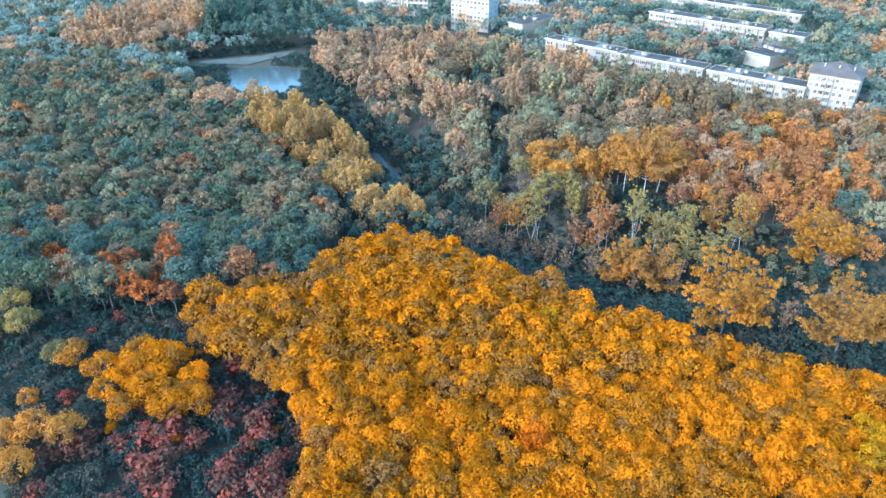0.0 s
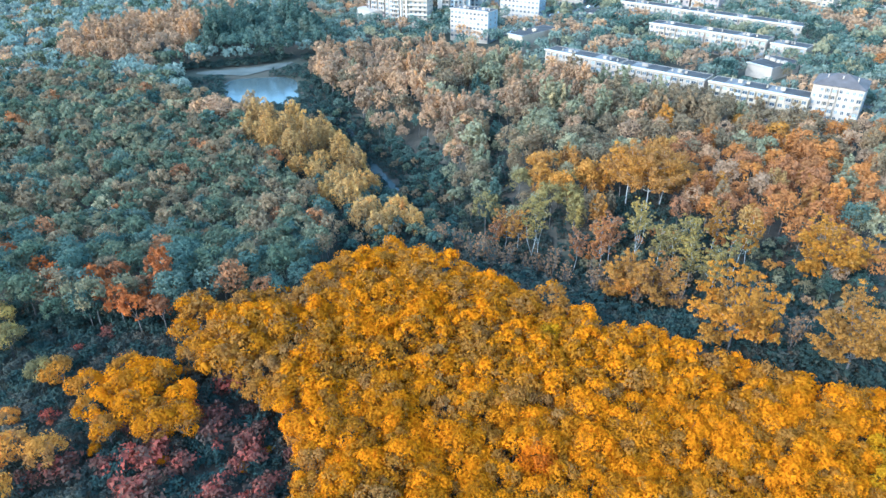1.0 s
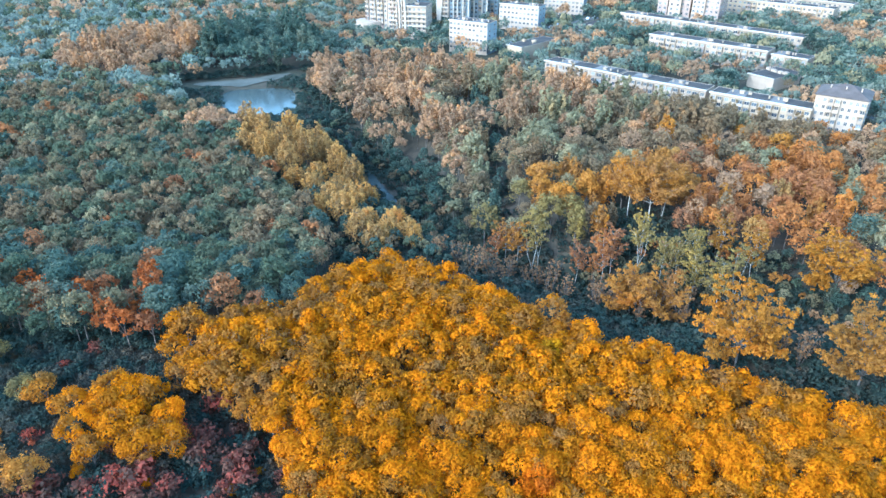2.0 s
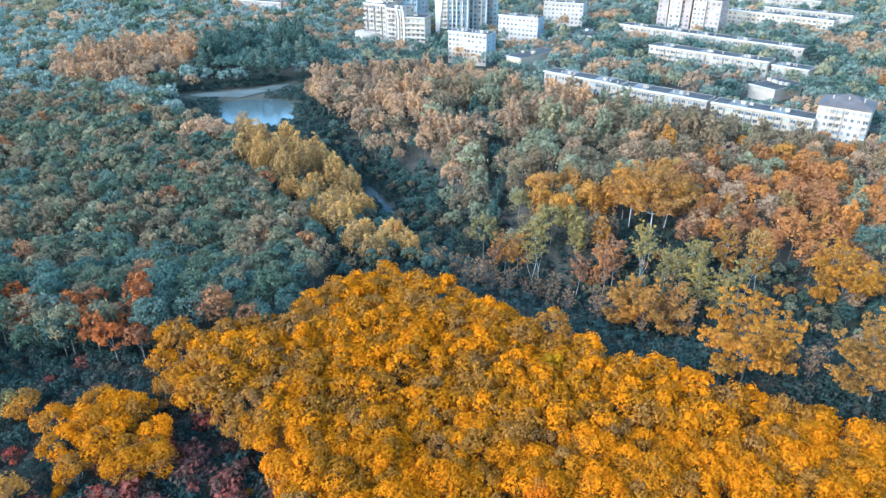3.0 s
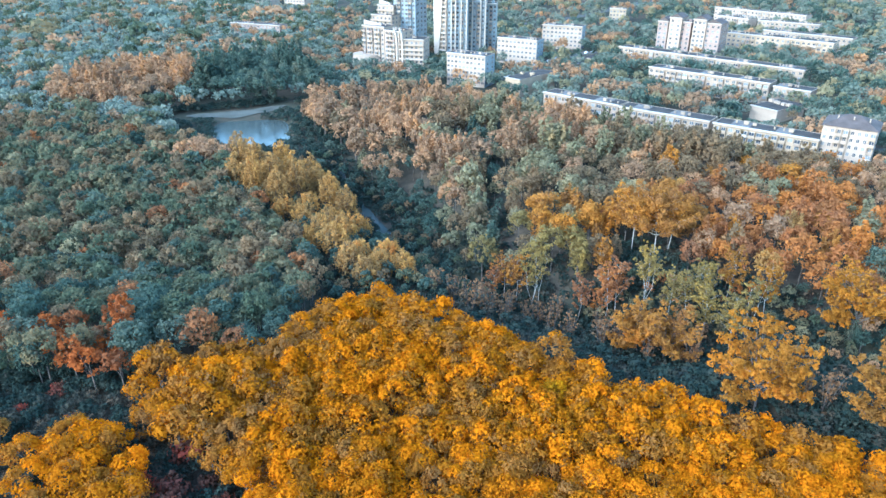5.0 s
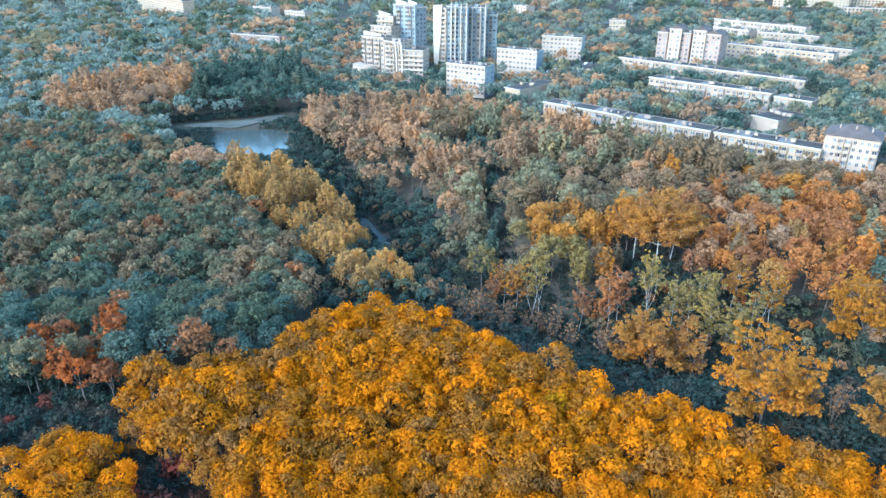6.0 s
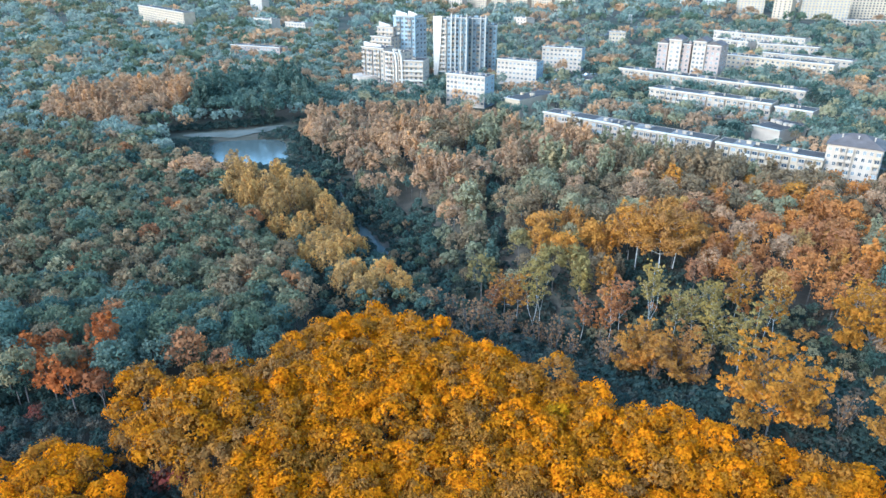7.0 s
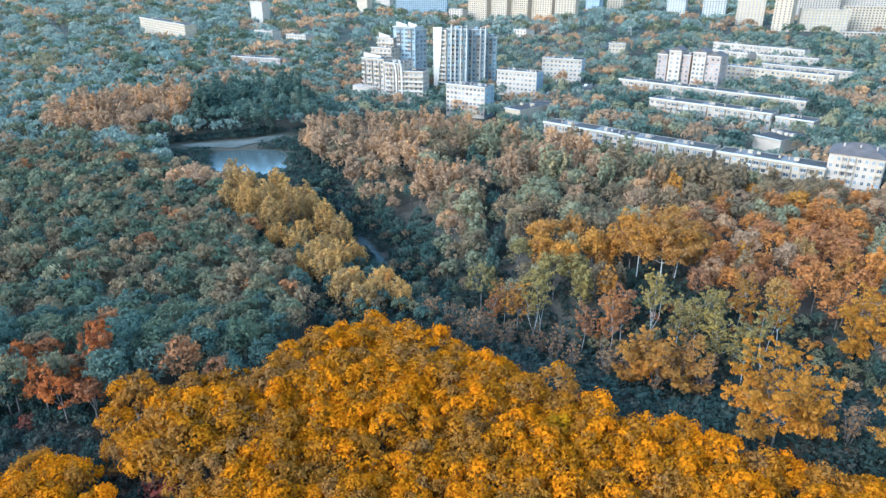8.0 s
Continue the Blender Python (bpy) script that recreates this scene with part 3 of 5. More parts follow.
STREAM = [(-52, 325), (-40, 298), (-29, 276), (-19, 255), (-8, 232), (4, 214)]
ribbon("stream", STREAM, 5.0, 0.25, WATER, "narrow pale stream in the wooded hollow", "stream")
SHORE = [(-137, 383), (-124, 385), (-110, 388), (-98, 396), (-88, 407)]
ribbon("shore", SHORE, 12.0, 0.4, SAND, "bare pale sandy shore beside the pond", "shore", uneven=True)

# ------------------------------------------------------------------ buildings
WHITE_WALL = surface("white_render", (0.289, 0.213, 0.154), (0.366, 0.276, 0.204), 0.25, 2.5, 0.85)
CREAM_WALL = surface("cream_panels", (0.285, 0.204, 0.132), (0.363, 0.266, 0.178), 0.22, 2.0, 0.85)
# grey-blue tower sections, and the painted shade on end walls
GREY_WALL = surface("grey_blue_panels", (0.16, 0.175, 0.18), (0.25, 0.26, 0.26), 0.25, 2.0, 0.8)
BRICK_WALL = surface("rose_brick", (0.222, 0.155, 0.122), (0.311, 0.222, 0.178), 0.3, 3.0, 0.9)
PANEL_WALL = surface("weathered_panels", (0.215, 0.157, 0.112), (0.355, 0.262, 0.19), 0.18, 1.4, 0.9)
ROOF_FELT = surface("roofing_felt", (0.034, 0.028, 0.024), (0.07, 0.058, 0.05), 0.2, 2.0, 0.95)
PATCH_FELT = surface("faded_roofing_felt", (0.10, 0.085, 0.075), (0.17, 0.145, 0.125), 0.3, 2.0, 0.95)
ROOF_METAL = surface("grey_sheet_roof", (0.066, 0.05, 0.042), (0.11, 0.084, 0.072), 0.3, 3.0, 0.8)
FRAME_WHITE = surface("white_frames", (0.326, 0.259, 0.2), (0.422, 0.34, 0.266), 1.0, 6.0, 0.6)


def glass_material():
    m, nodes, links, bsdf = material("window_glass", 0.12)
    info = nodes.new("ShaderNodeObjectInfo")
    r = ramp_node(nodes, [(0.0, (0.03, 0.035, 0.045)), (0.6, (0.08, 0.09, 0.10)), (1.0, (0.24, 0.24, 0.23))])
    links.new(info.outputs["Random"], r.inputs[0])
    links.new(r.outputs[0], bsdf.inputs["Base Color"])
    return m


GLASS = glass_material()


def box(bm, x0, y0, z0, x1, y1, z1, index=0):
    v = [bm.verts.new(p) for p in ((x0, y0, z0), (x1, y0, z0), (x1, y1, z0), (x0, y1, z0), (x0, y0, z1), (x1, y0, z1), (x1, y1, z1), (x0, y1, z1))]
    for q in ((3, 2, 1, 0), (4, 5, 6, 7), (0, 1, 5, 4), (1, 2, 6, 5), (2, 3, 7, 6), (3, 0, 4, 7)):
        bm.faces.new([v[i] for i in q]).material_index = index


def boxes(name, rows, mat, parent, label=""):
    bm = bmesh.new()
    for r in rows:
        box(bm, *r)
    return part(name, bm, mat, parent, label)


WINDOW_MESHES = {}


def window_mesh(w, h):
    """A window in a facade that faces -y: one frame with a mullion, its two panes set back in it."""
    key = (round(w, 2), round(h, 2))
    if key not in WINDOW_MESHES:
        bm = bmesh.new()
        t = 0.09
        xs, zs = (-w / 2, -w / 2 + t, -0.05, 0.05, w / 2 - t, w / 2), (0, t, h - t, h)
        grid = [[bm.verts.new((x, -0.07, z)) for x in xs] for z in zs]
        for r in range(3):
            for q in range(5):
                ring = (grid[r][q], grid[r][q + 1], grid[r + 1][q + 1], grid[r + 1][q])
                if r == 1 and q in (1, 3):
                    back = [bm.verts.new((v.co.x, -0.02, v.co.z)) for v in ring]
                    bm.faces.new(back).material_index = 1
                    for k in range(4):
                        bm.faces.new((ring[k], ring[(k + 1) % 4], back[(k + 1) % 4], back[k]))
                else:
                    bm.faces.new(ring)
        edge = [grid[0][q] for q in range(6)] + [grid[r][5] for r in (1, 2, 3)] + [grid[3][q] for q in (4, 3, 2, 1, 0)] + [grid[r][0] for r in (2, 1)]
        rim = [bm.verts.new((v.co.x, 0.02, v.co.z)) for v in edge]
        for k in range(len(edge)):
            k2 = (k + 1) % len(edge)
            bm.faces.new((edge[k2], edge[k], rim[k], rim[k2]))
        me = bpy.data.meshes.new("window")
        bm.to_mesh(me)
        bm.free()
        me.materials.append(FRAME_WHITE)
        me.materials.append(GLASS)
        WINDOW_MESHES[key] = me
    return WINDOW_MESHES[key]


FOOTPRINTS = []


def block(name, p0, p1, deep, tall, storeys, bays, wall, roof, label, balconies=(), side_bays=0, z=None, parapet=0.5, win=(1.8, 1.5), group="", top_boxes=2, pitched=0.0, side_wall=None, skip=(), parent=None, joined_windows=False, bands=False):
    """A block of flats. p0 and p1: the ends of its front, seen from the front left to right."""
    (x0, y0), (x1, y1) = p0, p1
    long = math.hypot(x1 - x0, y1 - y0)
    turn = math.degrees(math.atan2(y1 - y0, x1 - x0))
    c, s = math.cos(radians(turn)), math.sin(radians(turn))
    corners = [(x0, y0), (x1, y1), (x1 - s * deep, y1 + c * deep), (x0 - s * deep, y0 + c * deep)]
    foot = min(float(height(*q)) for q in corners) if z is None else z
    thing = new(name)
    thing.matrix_basis = pose(x0, y0, foot, 0, 0, turn)
    if parent:
        thing.parent = parent
    else:
        tagged(thing, label, "building", group)
    FOOTPRINTS.append((x0, y0, c, s, long, deep))
    rng = random.Random(int(x0 * 7 + y0))
    bm = bmesh.new()
    box(bm, 0, 0, -4.5, long, deep, tall)
    part("wall", bm, wall, thing)
    # darker sheet over the end wall away from the sun: shade as colour
    if side_wall:
        boxes("side_wall", [(long, 0.05, -4.5, long + 0.12, deep - 0.05, tall)], side_wall, thing)
    if pitched:
        bm = bmesh.new()
        o = 0.6
        b = [bm.verts.new(q) for q in ((-o, -o, tall), (long + o, -o, tall), (long + o, deep + o, tall), (-o, deep + o, tall))]
        r = [bm.verts.new((deep * 0.45, deep / 2, tall + pitched)), bm.verts.new((long - deep * 0.45, deep / 2, tall + pitched))]
        for q in ((b[0], b[1], r[1], r[0]), (b[1], b[2], r[1]), (b[2], b[3], r[0], r[1]), (b[3], b[0], r[0]), (b[3], b[2], b[1], b[0])):
            bm.faces.new(q)
        part("roof", bm, roof, thing)
        for i in range(top_boxes):
            u = long * (i + 0.7) / (top_boxes + 0.4)
            boxes("chimney", [(u, deep * 0.3, tall + 0.2, u + 0.45, deep * 0.3 + 0.6, tall + pitched * 0.6 + 1.0), (u - 0.1, deep * 0.3 - 0.1, tall + pitched * 0.6 + 1.0, u + 0.55, deep * 0.3 + 0.7, tall + pitched * 0.6 + 1.15)], wall, thing)
    else:
        boxes("roof", [(0.3, 0.3, tall, long - 0.3, deep - 0.3, tall + 0.12)], roof, thing)
        low = parapet * 0.35
        boxes("cornice", [(-0.3, -0.85, tall - 0.1, long + 0.3, 0.2, tall + parapet)], FRAME_WHITE, thing)
        boxes("parapet", [(-0.1, deep - 0.2, tall - 0.1, long + 0.1, deep + 0.15, tall + low)], PANEL_WALL, thing)
        for u in (-0.1, long - 0.2):
            boxes("parapet", [(u, 0.2, tall - 0.1, u + 0.3, deep - 0.2, tall + low)], PANEL_WALL, thing)
        for i in range(top_boxes):
            u = long * (i + rng.uniform(0.3, 0.7)) / top_boxes
            v = deep * rng.uniform(0.35, 0.6)
            boxes("roof_patch", [(u - 5.5, deep * 0.1 + 0.3, tall + 0.125, u + rng.uniform(0, 3), deep * 0.9, tall + 0.15)], PATCH_FELT, thing) if long > 15 else None
            boxes("roof_hatch", [(u - 0.9, v - 0.8, tall + 0.12, u + 0.9, v + 0.8, tall + 1.25), (u - 1.05, v - 0.95, tall + 1.25, u + 1.05, v + 0.95, tall + 1.4)], wall, thing)
            for k in range(3):
                w = u + rng.uniform(-7, 7)
                if 1 < w < long - 1:
                    boxes("vent", [(w, v - 0.4, tall + 0.12, w + 0.6, v + 0.4, tall + 1.1)], wall, thing)
    step, wide = (tall - 0.6) / storeys, long / bays
    for fl in range(1, storeys if bands else 0):
        z0 = 0.9 + fl * step - 1.05
        boxes("balcony", [(-0.2, -1.5, z0, long + 0.2, -0.02, z0 + 0.2), (-0.2, -1.55, z0 + 0.2, long + 0.2, -1.43, z0 + 1.0)], wall if fl % 2 else FRAME_WHITE, thing)
    if joined_windows:
        rows = [((k + 0.5) * wide - 0.95, -0.04, 0.9 + fl * step, (k + 0.5) * wide + 0.95, 0.05, 2.5 + fl * step) for fl in range(storeys) for k in range(bays)]
        tagged(boxes("window_grid", rows, GLASS, thing), kind="stuff")
        return thing
    me = window_mesh(min(win[0], wide * 0.7), win[1])
    for fl in range(storeys):
        zz = 0.9 + fl * step
        for k in range(bays):
            if (k, fl) in skip:
                continue
            xx = (k + 0.5) * wide
            if (k in balconies or (balconies and not parent and bays > 8 and rng.random() < 0.13)) and fl > 0:
                bx0, bx1 = xx - wide * 0.46, xx + wide * 0.46
                bal = boxes("balcony", [(bx0, -1.15, zz - 1.0, bx1, -0.02, zz - 0.82), (bx0, -1.2, zz - 0.82, bx1, -1.08, zz + 0.15), (bx0, -1.08, zz - 0.82, bx0 + 0.1, -0.02, zz + 1.7), (bx1 - 0.1, -1.08, zz - 0.82, bx1, -0.02, zz + 1.7)], rng.choice((wall, PANEL_WALL, CREAM_WALL, FRAME_WHITE, BRICK_WALL, wall, PANEL_WALL)), thing)
                if rng.random() < 0.6 and not parent:
                    g = part("balcony_glazing", window_mesh(wide * 0.7, 1.45), None, bal)
                    g.location = (xx, -1.1, zz + 0.16)
            w = part("window", me, None, thing)
            w.location = (xx, 0, zz)
        for k in range(side_bays):
            w = part("window", me, None, thing)
            w.location, w.rotation_euler = (long + (0.12 if side_wall else 0), (k + 0.5) * deep / side_bays, zz), (0, 0, math.pi / 2)
    return thing


SLAB = "long five-storey panel block of flats with dark flat roof"
block("apartment_block", (54.8, 369.5), (86.7, 341.6), 11, 15, 5, 11, PANEL_WALL, ROOF_FELT, SLAB, (1, 4, 5, 8), 0, z=-1.2, group="panel blocks")
block("apartment_block", (85.9, 336.4), (119.2, 310.2), 11, 15, 5, 14, PANEL_WALL, ROOF_FELT, SLAB, (1, 4, 5, 8, 9, 12), 0, z=-0.4, group="panel blocks")
block("apartment_block", (119.6, 306.3), (152.4, 280.6), 11, 15, 5, 14, CREAM_WALL, ROOF_FELT, SLAB, (1, 4, 5, 8, 9, 12), 0, z=0.2, group="panel blocks")
block("apartment_block", (124.4, 500.7), (213.0, 419.0), 12, 15, 5, 32, PANEL_WALL, ROOF_FELT, SLAB, (2, 5, 6, 9, 12, 15, 16, 19, 22, 25, 26, 29), 0, z=0, group="panel blocks", top_boxes=5)
block("apartment_block", (125.6, 429.8), (178.0, 384.5), 12, 15, 5, 20, PANEL_WALL, ROOF_FELT, SLAB, (2, 5, 6, 9, 12, 15, 16), 0, z=0, group="panel blocks", top_boxes=3)
block("apartment_block", (179.5, 383.0), (193.0, 370.0), 12, 14, 5, 5, PANEL_WALL, ROOF_FELT, "short end section of a panel block with flat roof", (2,), 0, z=0, group="panel blocks", top_boxes=1)
block("apartment_block", (211.3, 543.7), (267.5, 493.0), 13, 18.5, 6, 22, CREAM_WALL, ROOF_FELT, "long cream five-storey block of flats with flat roof", (5, 6, 13), 3, z=0, top_boxes=4)
block("apartment_house", (154.3, 283.5), (170.0, 272.8), 17, 20.5, 7, 8, WHITE_WALL, ROOF_METAL, "white seven-storey apartment house with hipped grey roof", (2, 3, 7), 5, z=0.5, pitched=3.6, top_boxes=3, win=(1.2, 1.5), side_wall=GREY_WALL)
block("apartment_house", (185.0, 268.0), (200.0, 257.0), 14, 15, 5, 6, WHITE_WALL, ROOF_FELT, "white apartment house with flat roof among trees", (2,), 0, z=2)
block("service_building", (158.0, 358.0), (166.0, 346.0), 24, 10.2, 1, 1, WHITE_WALL, ROOF_FELT, "cream windowless service building with cluttered flat roof", z=0, skip=((0, 0),), top_boxes=4, parapet=0.25)
block("office_block", (5.3, 458.8), (28.7, 444.9), 13, 18, 6, 10, WHITE_WALL, ROOF_FELT, "pale six-storey block with rows of square windows", (), 2, z=0, side_wall=GREY_WALL, group="six-storey blocks")
block("office_block", (42.3, 526.6), (68.9, 511.3), 12, 17, 5, 10, WHITE_WALL, ROOF_FELT, "pale five-storey block with rows of square windows", (), 2, z=0, side_wall=GREY_WALL, group="six-storey blocks")
block("office_block", (81.6, 577.0), (110.5, 564.7), 12, 19, 6, 10, WHITE_WALL, ROOF_FELT, "pale six-storey block with rows of square windows", (), 2, z=0, side_wall=GREY_WALL, group="six-storey blocks")
block("low_building", (39.8, 424.8), (47.6, 416.8), 34, 10, 1, 1, CREAM_WALL, ROOF_FELT, "low building with a blank cream end wall", z=0, skip=((0, 0),), parapet=0.2)
block("low_building", (85.9, 494.2), (94.9, 486.0), 36, 6, 1, 1, WHITE_WALL, ROOF_FELT, "low flat-roofed building with a white end wall", z=0, skip=((0, 0),), parapet=0.2)
block("house_block", (161.8, 699.0), (176.4, 695.0), 12, 17, 5, 5, CREAM_WALL, ROOF_FELT, "small cream block with flat roof", z=0)
block("apartment_block", (271.0, 724.0), (329.0, 658.0), 12, 16, 5, 24, WHITE_WALL, ROOF_FELT, SLAB, (3, 8, 14, 19), 0, z=0, group="panel blocks")
block("apartment_block", (248.0, 663.0), (268.0, 634.0), 12, 16, 5, 10, WHITE_WALL, ROOF_FELT, SLAB, (3, 6), 0, z=0, group="panel blocks")
block("apartment_block", (273.0, 628.0), (312.0, 600.0), 12, 16, 5, 14, PANEL_WALL, ROOF_FELT, SLAB, (3, 6, 10), 0, z=0, group="panel blocks")
block("apartment_block", (254.0, 572.0), (300.0, 528.0), 12, 16, 5, 18, PANEL_WALL, ROOF_FELT, SLAB, (3, 8, 12), 0, z=0, group="panel blocks")
block("apartment_block", (-187.0, 656.0), (-139.0, 636.0), 12, 9.5, 3, 15, BRICK_WALL, ROOF_FELT, "long low rose block at the edge of the park", (), 0, z=0)
block("apartment_block", (-401.0, 980.0), (-302.0, 868.0), 14, 18, 6, 28, CREAM_WALL, ROOF_FELT, "long pale block standing in far woods", (), 0, z=0, joined_windows=True)


# high towers
CONCRETE = surface("pale_concrete", (0.26, 0.225, 0.185), (0.36, 0.315, 0.26), 0.15, 1.5, 0.9)
BLUE_GLASS = surface("blue_grey_cladding", (0.16, 0.185, 0.195), (0.25, 0.28, 0.285), 0.12, 1.5, 0.35)


def tower(name, label, sections):
    """A tower of several joined sections of different height."""
    top = tagged(new(name), label, "tower")
    for p0, p1, deep, tall, storeys, bays, wall, balconies, *bands in sections:
        block("section", p0, p1, deep, tall, storeys, bays, wall, ROOF_FELT, "", balconies, 3, z=0, parent=top, win=(1.7, 1.7), top_boxes=1, bands=bool(bands))
    return top


stepped_tower = tower("residential_tower", "stepped white residential tower with rows of balconies", [
    ((-54, 520), (-38, 510), 14, 26, 8, 6, WHITE_WALL, (0, 2, 4)),
    ((-37.5, 508), (-27, 500), 15, 24.5, 8, 4, WHITE_WALL, (1, 2)),
    ((-26.5, 501), (-10.5, 497), 16, 19.5, 6, 5, WHITE_WALL, (), True),
    ((-49, 538), (-34, 530), 14, 31, 10, 5, WHITE_WALL, (), True),
    ((-45, 545), (-33, 539), 12, 37, 12, 4, WHITE_WALL, (), True),
    ((-33, 543), (-17, 537), 16, 45, 15, 6, BLUE_GLASS, (1, 4)),
    ((-16.5, 540), (-9, 545), 14, 43, 14, 3, GREY_WALL, ()),
])
blue_tower = tower("residential_tower", "tall blue-grey residential tower with a white end wall", [
    ((-2, 541), (5.5, 536), 12, 43, 14, 2, WHITE_WALL, (), True),
    ((6, 537), (21, 535), 18, 44, 14, 5, BLUE_GLASS, (1, 3)),
    ((21.5, 545), (34, 543), 16, 43, 14, 4, GREY_WALL, (0, 2)),
    ((34.5, 552), (43, 551), 16, 37, 12, 3, BLUE_GLASS, (1,)),
])
brick_tower = tower("brick_tower", "ten-storey tower with white bays between rose brick walls", [
    ((158, 530), (164, 526), 13, 28, 9, 2, BRICK_WALL, ()),
    ((164.5, 525), (171.5, 520), 15, 31, 10, 2, WHITE_WALL, ()),
    ((172, 523), (178, 518.5), 14, 28.5, 9, 2, BRICK_WALL, ()),
    ((178.5, 516), (185.5, 510.5), 15, 31, 10, 3, WHITE_WALL, ()),
    ((186, 512), (194, 505), 14, 29, 9, 3, BRICK_WALL, ()),
])
# far blocks on the skyline side of town
FAR_BLOCK = "pale high block of flats far across the town"
for x0, x1, y, tall, wall in (
    (425, 458, 1050, 70, CREAM_WALL), (438, 454, 962, 51, CREAM_WALL), (472, 527, 957, 33, CREAM_WALL), (538, 588, 974, 36, CREAM_WALL), (564, 630, 1173, 62, WHITE_WALL),
    (641, 705, 1177, 62, WHITE_WALL), (380, 406, 1231, 44, CONCRETE), (425, 456, 1187, 48, CONCRETE), (169, 196, 1083, 45, CREAM_WALL), (299, 323, 1316, 44, CREAM_WALL),
    (252, 272, 1274, 44, GREY_WALL), (-82, 10, 1325, 26, GREY_WALL), (-160, -139, 1392, 36, CREAM_WALL), (-131, -103, 1477, 30, WHITE_WALL), (13, 34, 1167, 18, WHITE_WALL),
    (-294, -272, 1131, 30, WHITE_WALL), (-224, -199, 876, 11, WHITE_WALL), (-179, -153, 841, 10, WHITE_WALL), (466, 515, 841, 15, PANEL_WALL), (88, 101, 868, 14, WHITE_WALL),
    (133, 160, 957, 10, WHITE_WALL), (305, 325, 502, 9, CREAM_WALL),
):
    block("apartment_block", (x0, y + 8), (x1, y - 8), 14, tall, max(3, round(tall / 3.15)), max(4, round((x1 - x0) / 3.9)), wall, ROOF_FELT, FAR_BLOCK, (), 2, z=0, group="far blocks", joined_windows=True)
for x0, x1, y0, y1 in ((44, 72, 1190, 1160), (74, 102, 1172, 1142), (104, 132, 1154, 1124), (134, 166, 1136, 1104)):
    block("apartment_block", (x0, y0), (x1, y1), 14, 40, 13, 10, CREAM_WALL, ROOF_FELT, "section of a long curved row of high flats", (2, 7), 0, z=0, group="curved row", joined_windows=True)

# ------------------------------------------------------------------ streets
ribbon("road", [(428, 1085), (372, 1021), (268, 906), (203, 815), (128, 740), (85, 717), (-10, 694), (-90, 690)], 12.0, 0.12, ASPHALT, "grey town street between rows of trees", "road")
ribbon("road", [(30, 474), (48, 470), (72, 512), (100, 545), (135, 560)], 11.0, 0.12, ASPHALT, "grey yard road with parked cars", "road")
ribbon("road", [(100, 372), (140, 340), (175, 312), (215, 285)], 7.0, 0.12, ASPHALT, "narrow yard road behind the flats", "road")


# tower trim: sails, fins and gables
def plate(name, outline, thick, m, mat, parent):
    """An upright plate: its outline in x and z, its thickness in y."""
    bm = bmesh.new()
    front = [bm.verts.new(m @ Vector((x, 0, z))) for x, z in outline]
    back = [bm.verts.new(m @ Vector((x, thick, z))) for x, z in outline]
    bm.faces.new(front)
    bm.faces.new(back[::-1])
    for k in range(len(front)):
        k2 = (k + 1) % len(front)
        bm.faces.new((front[k2], front[k], back[k], back[k2]))
    bmesh.ops.recalc_face_normals(bm, faces=bm.faces)
    return part(name, bm, mat, parent)


plate("sail_wall", [(0, 0), (3.2, 0), (4.2, 10), (5.6, 24), (6.6, 43), (6.8, 45.5), (-0.8, 45.0), (-0.5, 20)], 0.9, pose(-3.4, 539.5, 0, 0, 0, -32), FRAME_WHITE, blue_tower)
for x, y, tall in ((8.5, 534.6, 48), (11.5, 534.3, 47), (15.5, 533.9, 47), (19.5, 533.5, 47.5), (24, 542.6, 44), (30, 541.8, 45), (33.5, 541.4, 46)):
    plate("fin", [(0, 0), (0.9, 0), (0.9, tall - 1.2), (0.2, tall)], 1.0, pose(x, y, 0, 0, 0, -8), FRAME_WHITE, blue_tower)
for x, y in ((-29.5, 500.2), (-25.6, 499.2)):
    plate("curved_rib", [(0, 0), (1.0, 0), (1.2, 16), (0.4, 23), (-1.6, 27.5), (-2.2, 27), (-0.6, 22), (0, 15)], 1.4, pose(x, y, 0, 0, 0, -28), FRAME_WHITE, stepped_tower)
for x, y, z, wide in ((-53, 522, 26, 14), (-44, 547, 37, 9), (-31, 545, 45, 9), (-22, 541, 45, 7)):
    plate("roof_sail", [(0, z + 0.5), (wide, z + 0.5), (wide, z + 1.6), (0, z + 3.6)], 0.7, pose(x, y, 0, 0, 0, -25), FRAME_WHITE, stepped_tower)
for z, r in ((0, 13.0), (3.6, 11.5)):
    bm = bmesh.new()
    rim = [(-50 + r * math.cos(a * math.pi / 16), 519 + 0.8 * r * math.sin(a * math.pi / 16)) for a in range(32)]
    low, high = [bm.verts.new((x, y, z - 0.5)) for x, y in rim], [bm.verts.new((x, y, z + 3.4)) for x, y in rim]
    bm.faces.new(high)
    for k in range(32):
        bm.faces.new((low[k], low[(k + 1) % 32], high[(k + 1) % 32], high[k]))
    part("podium", bm, WHITE_WALL, stepped_tower)
for x0, y0, x1, y1, z in ((158, 530, 164, 526, 28.4), (164.5, 525, 171.5, 520, 31.4), (178.5, 516, 185.5, 510.5, 31.4), (186, 512, 194, 505, 29.4)):
    long = math.hypot(x1 - x0, y1 - y0)
    a = math.degrees(math.atan2(y1 - y0, x1 - x0))
    plate("gable_roof", [(-0.4, 0), (long + 0.4, 0), (long / 2, 2.6)], 13, pose(x0, y0, z, 0, 0, a), ROOF_METAL, brick_tower)


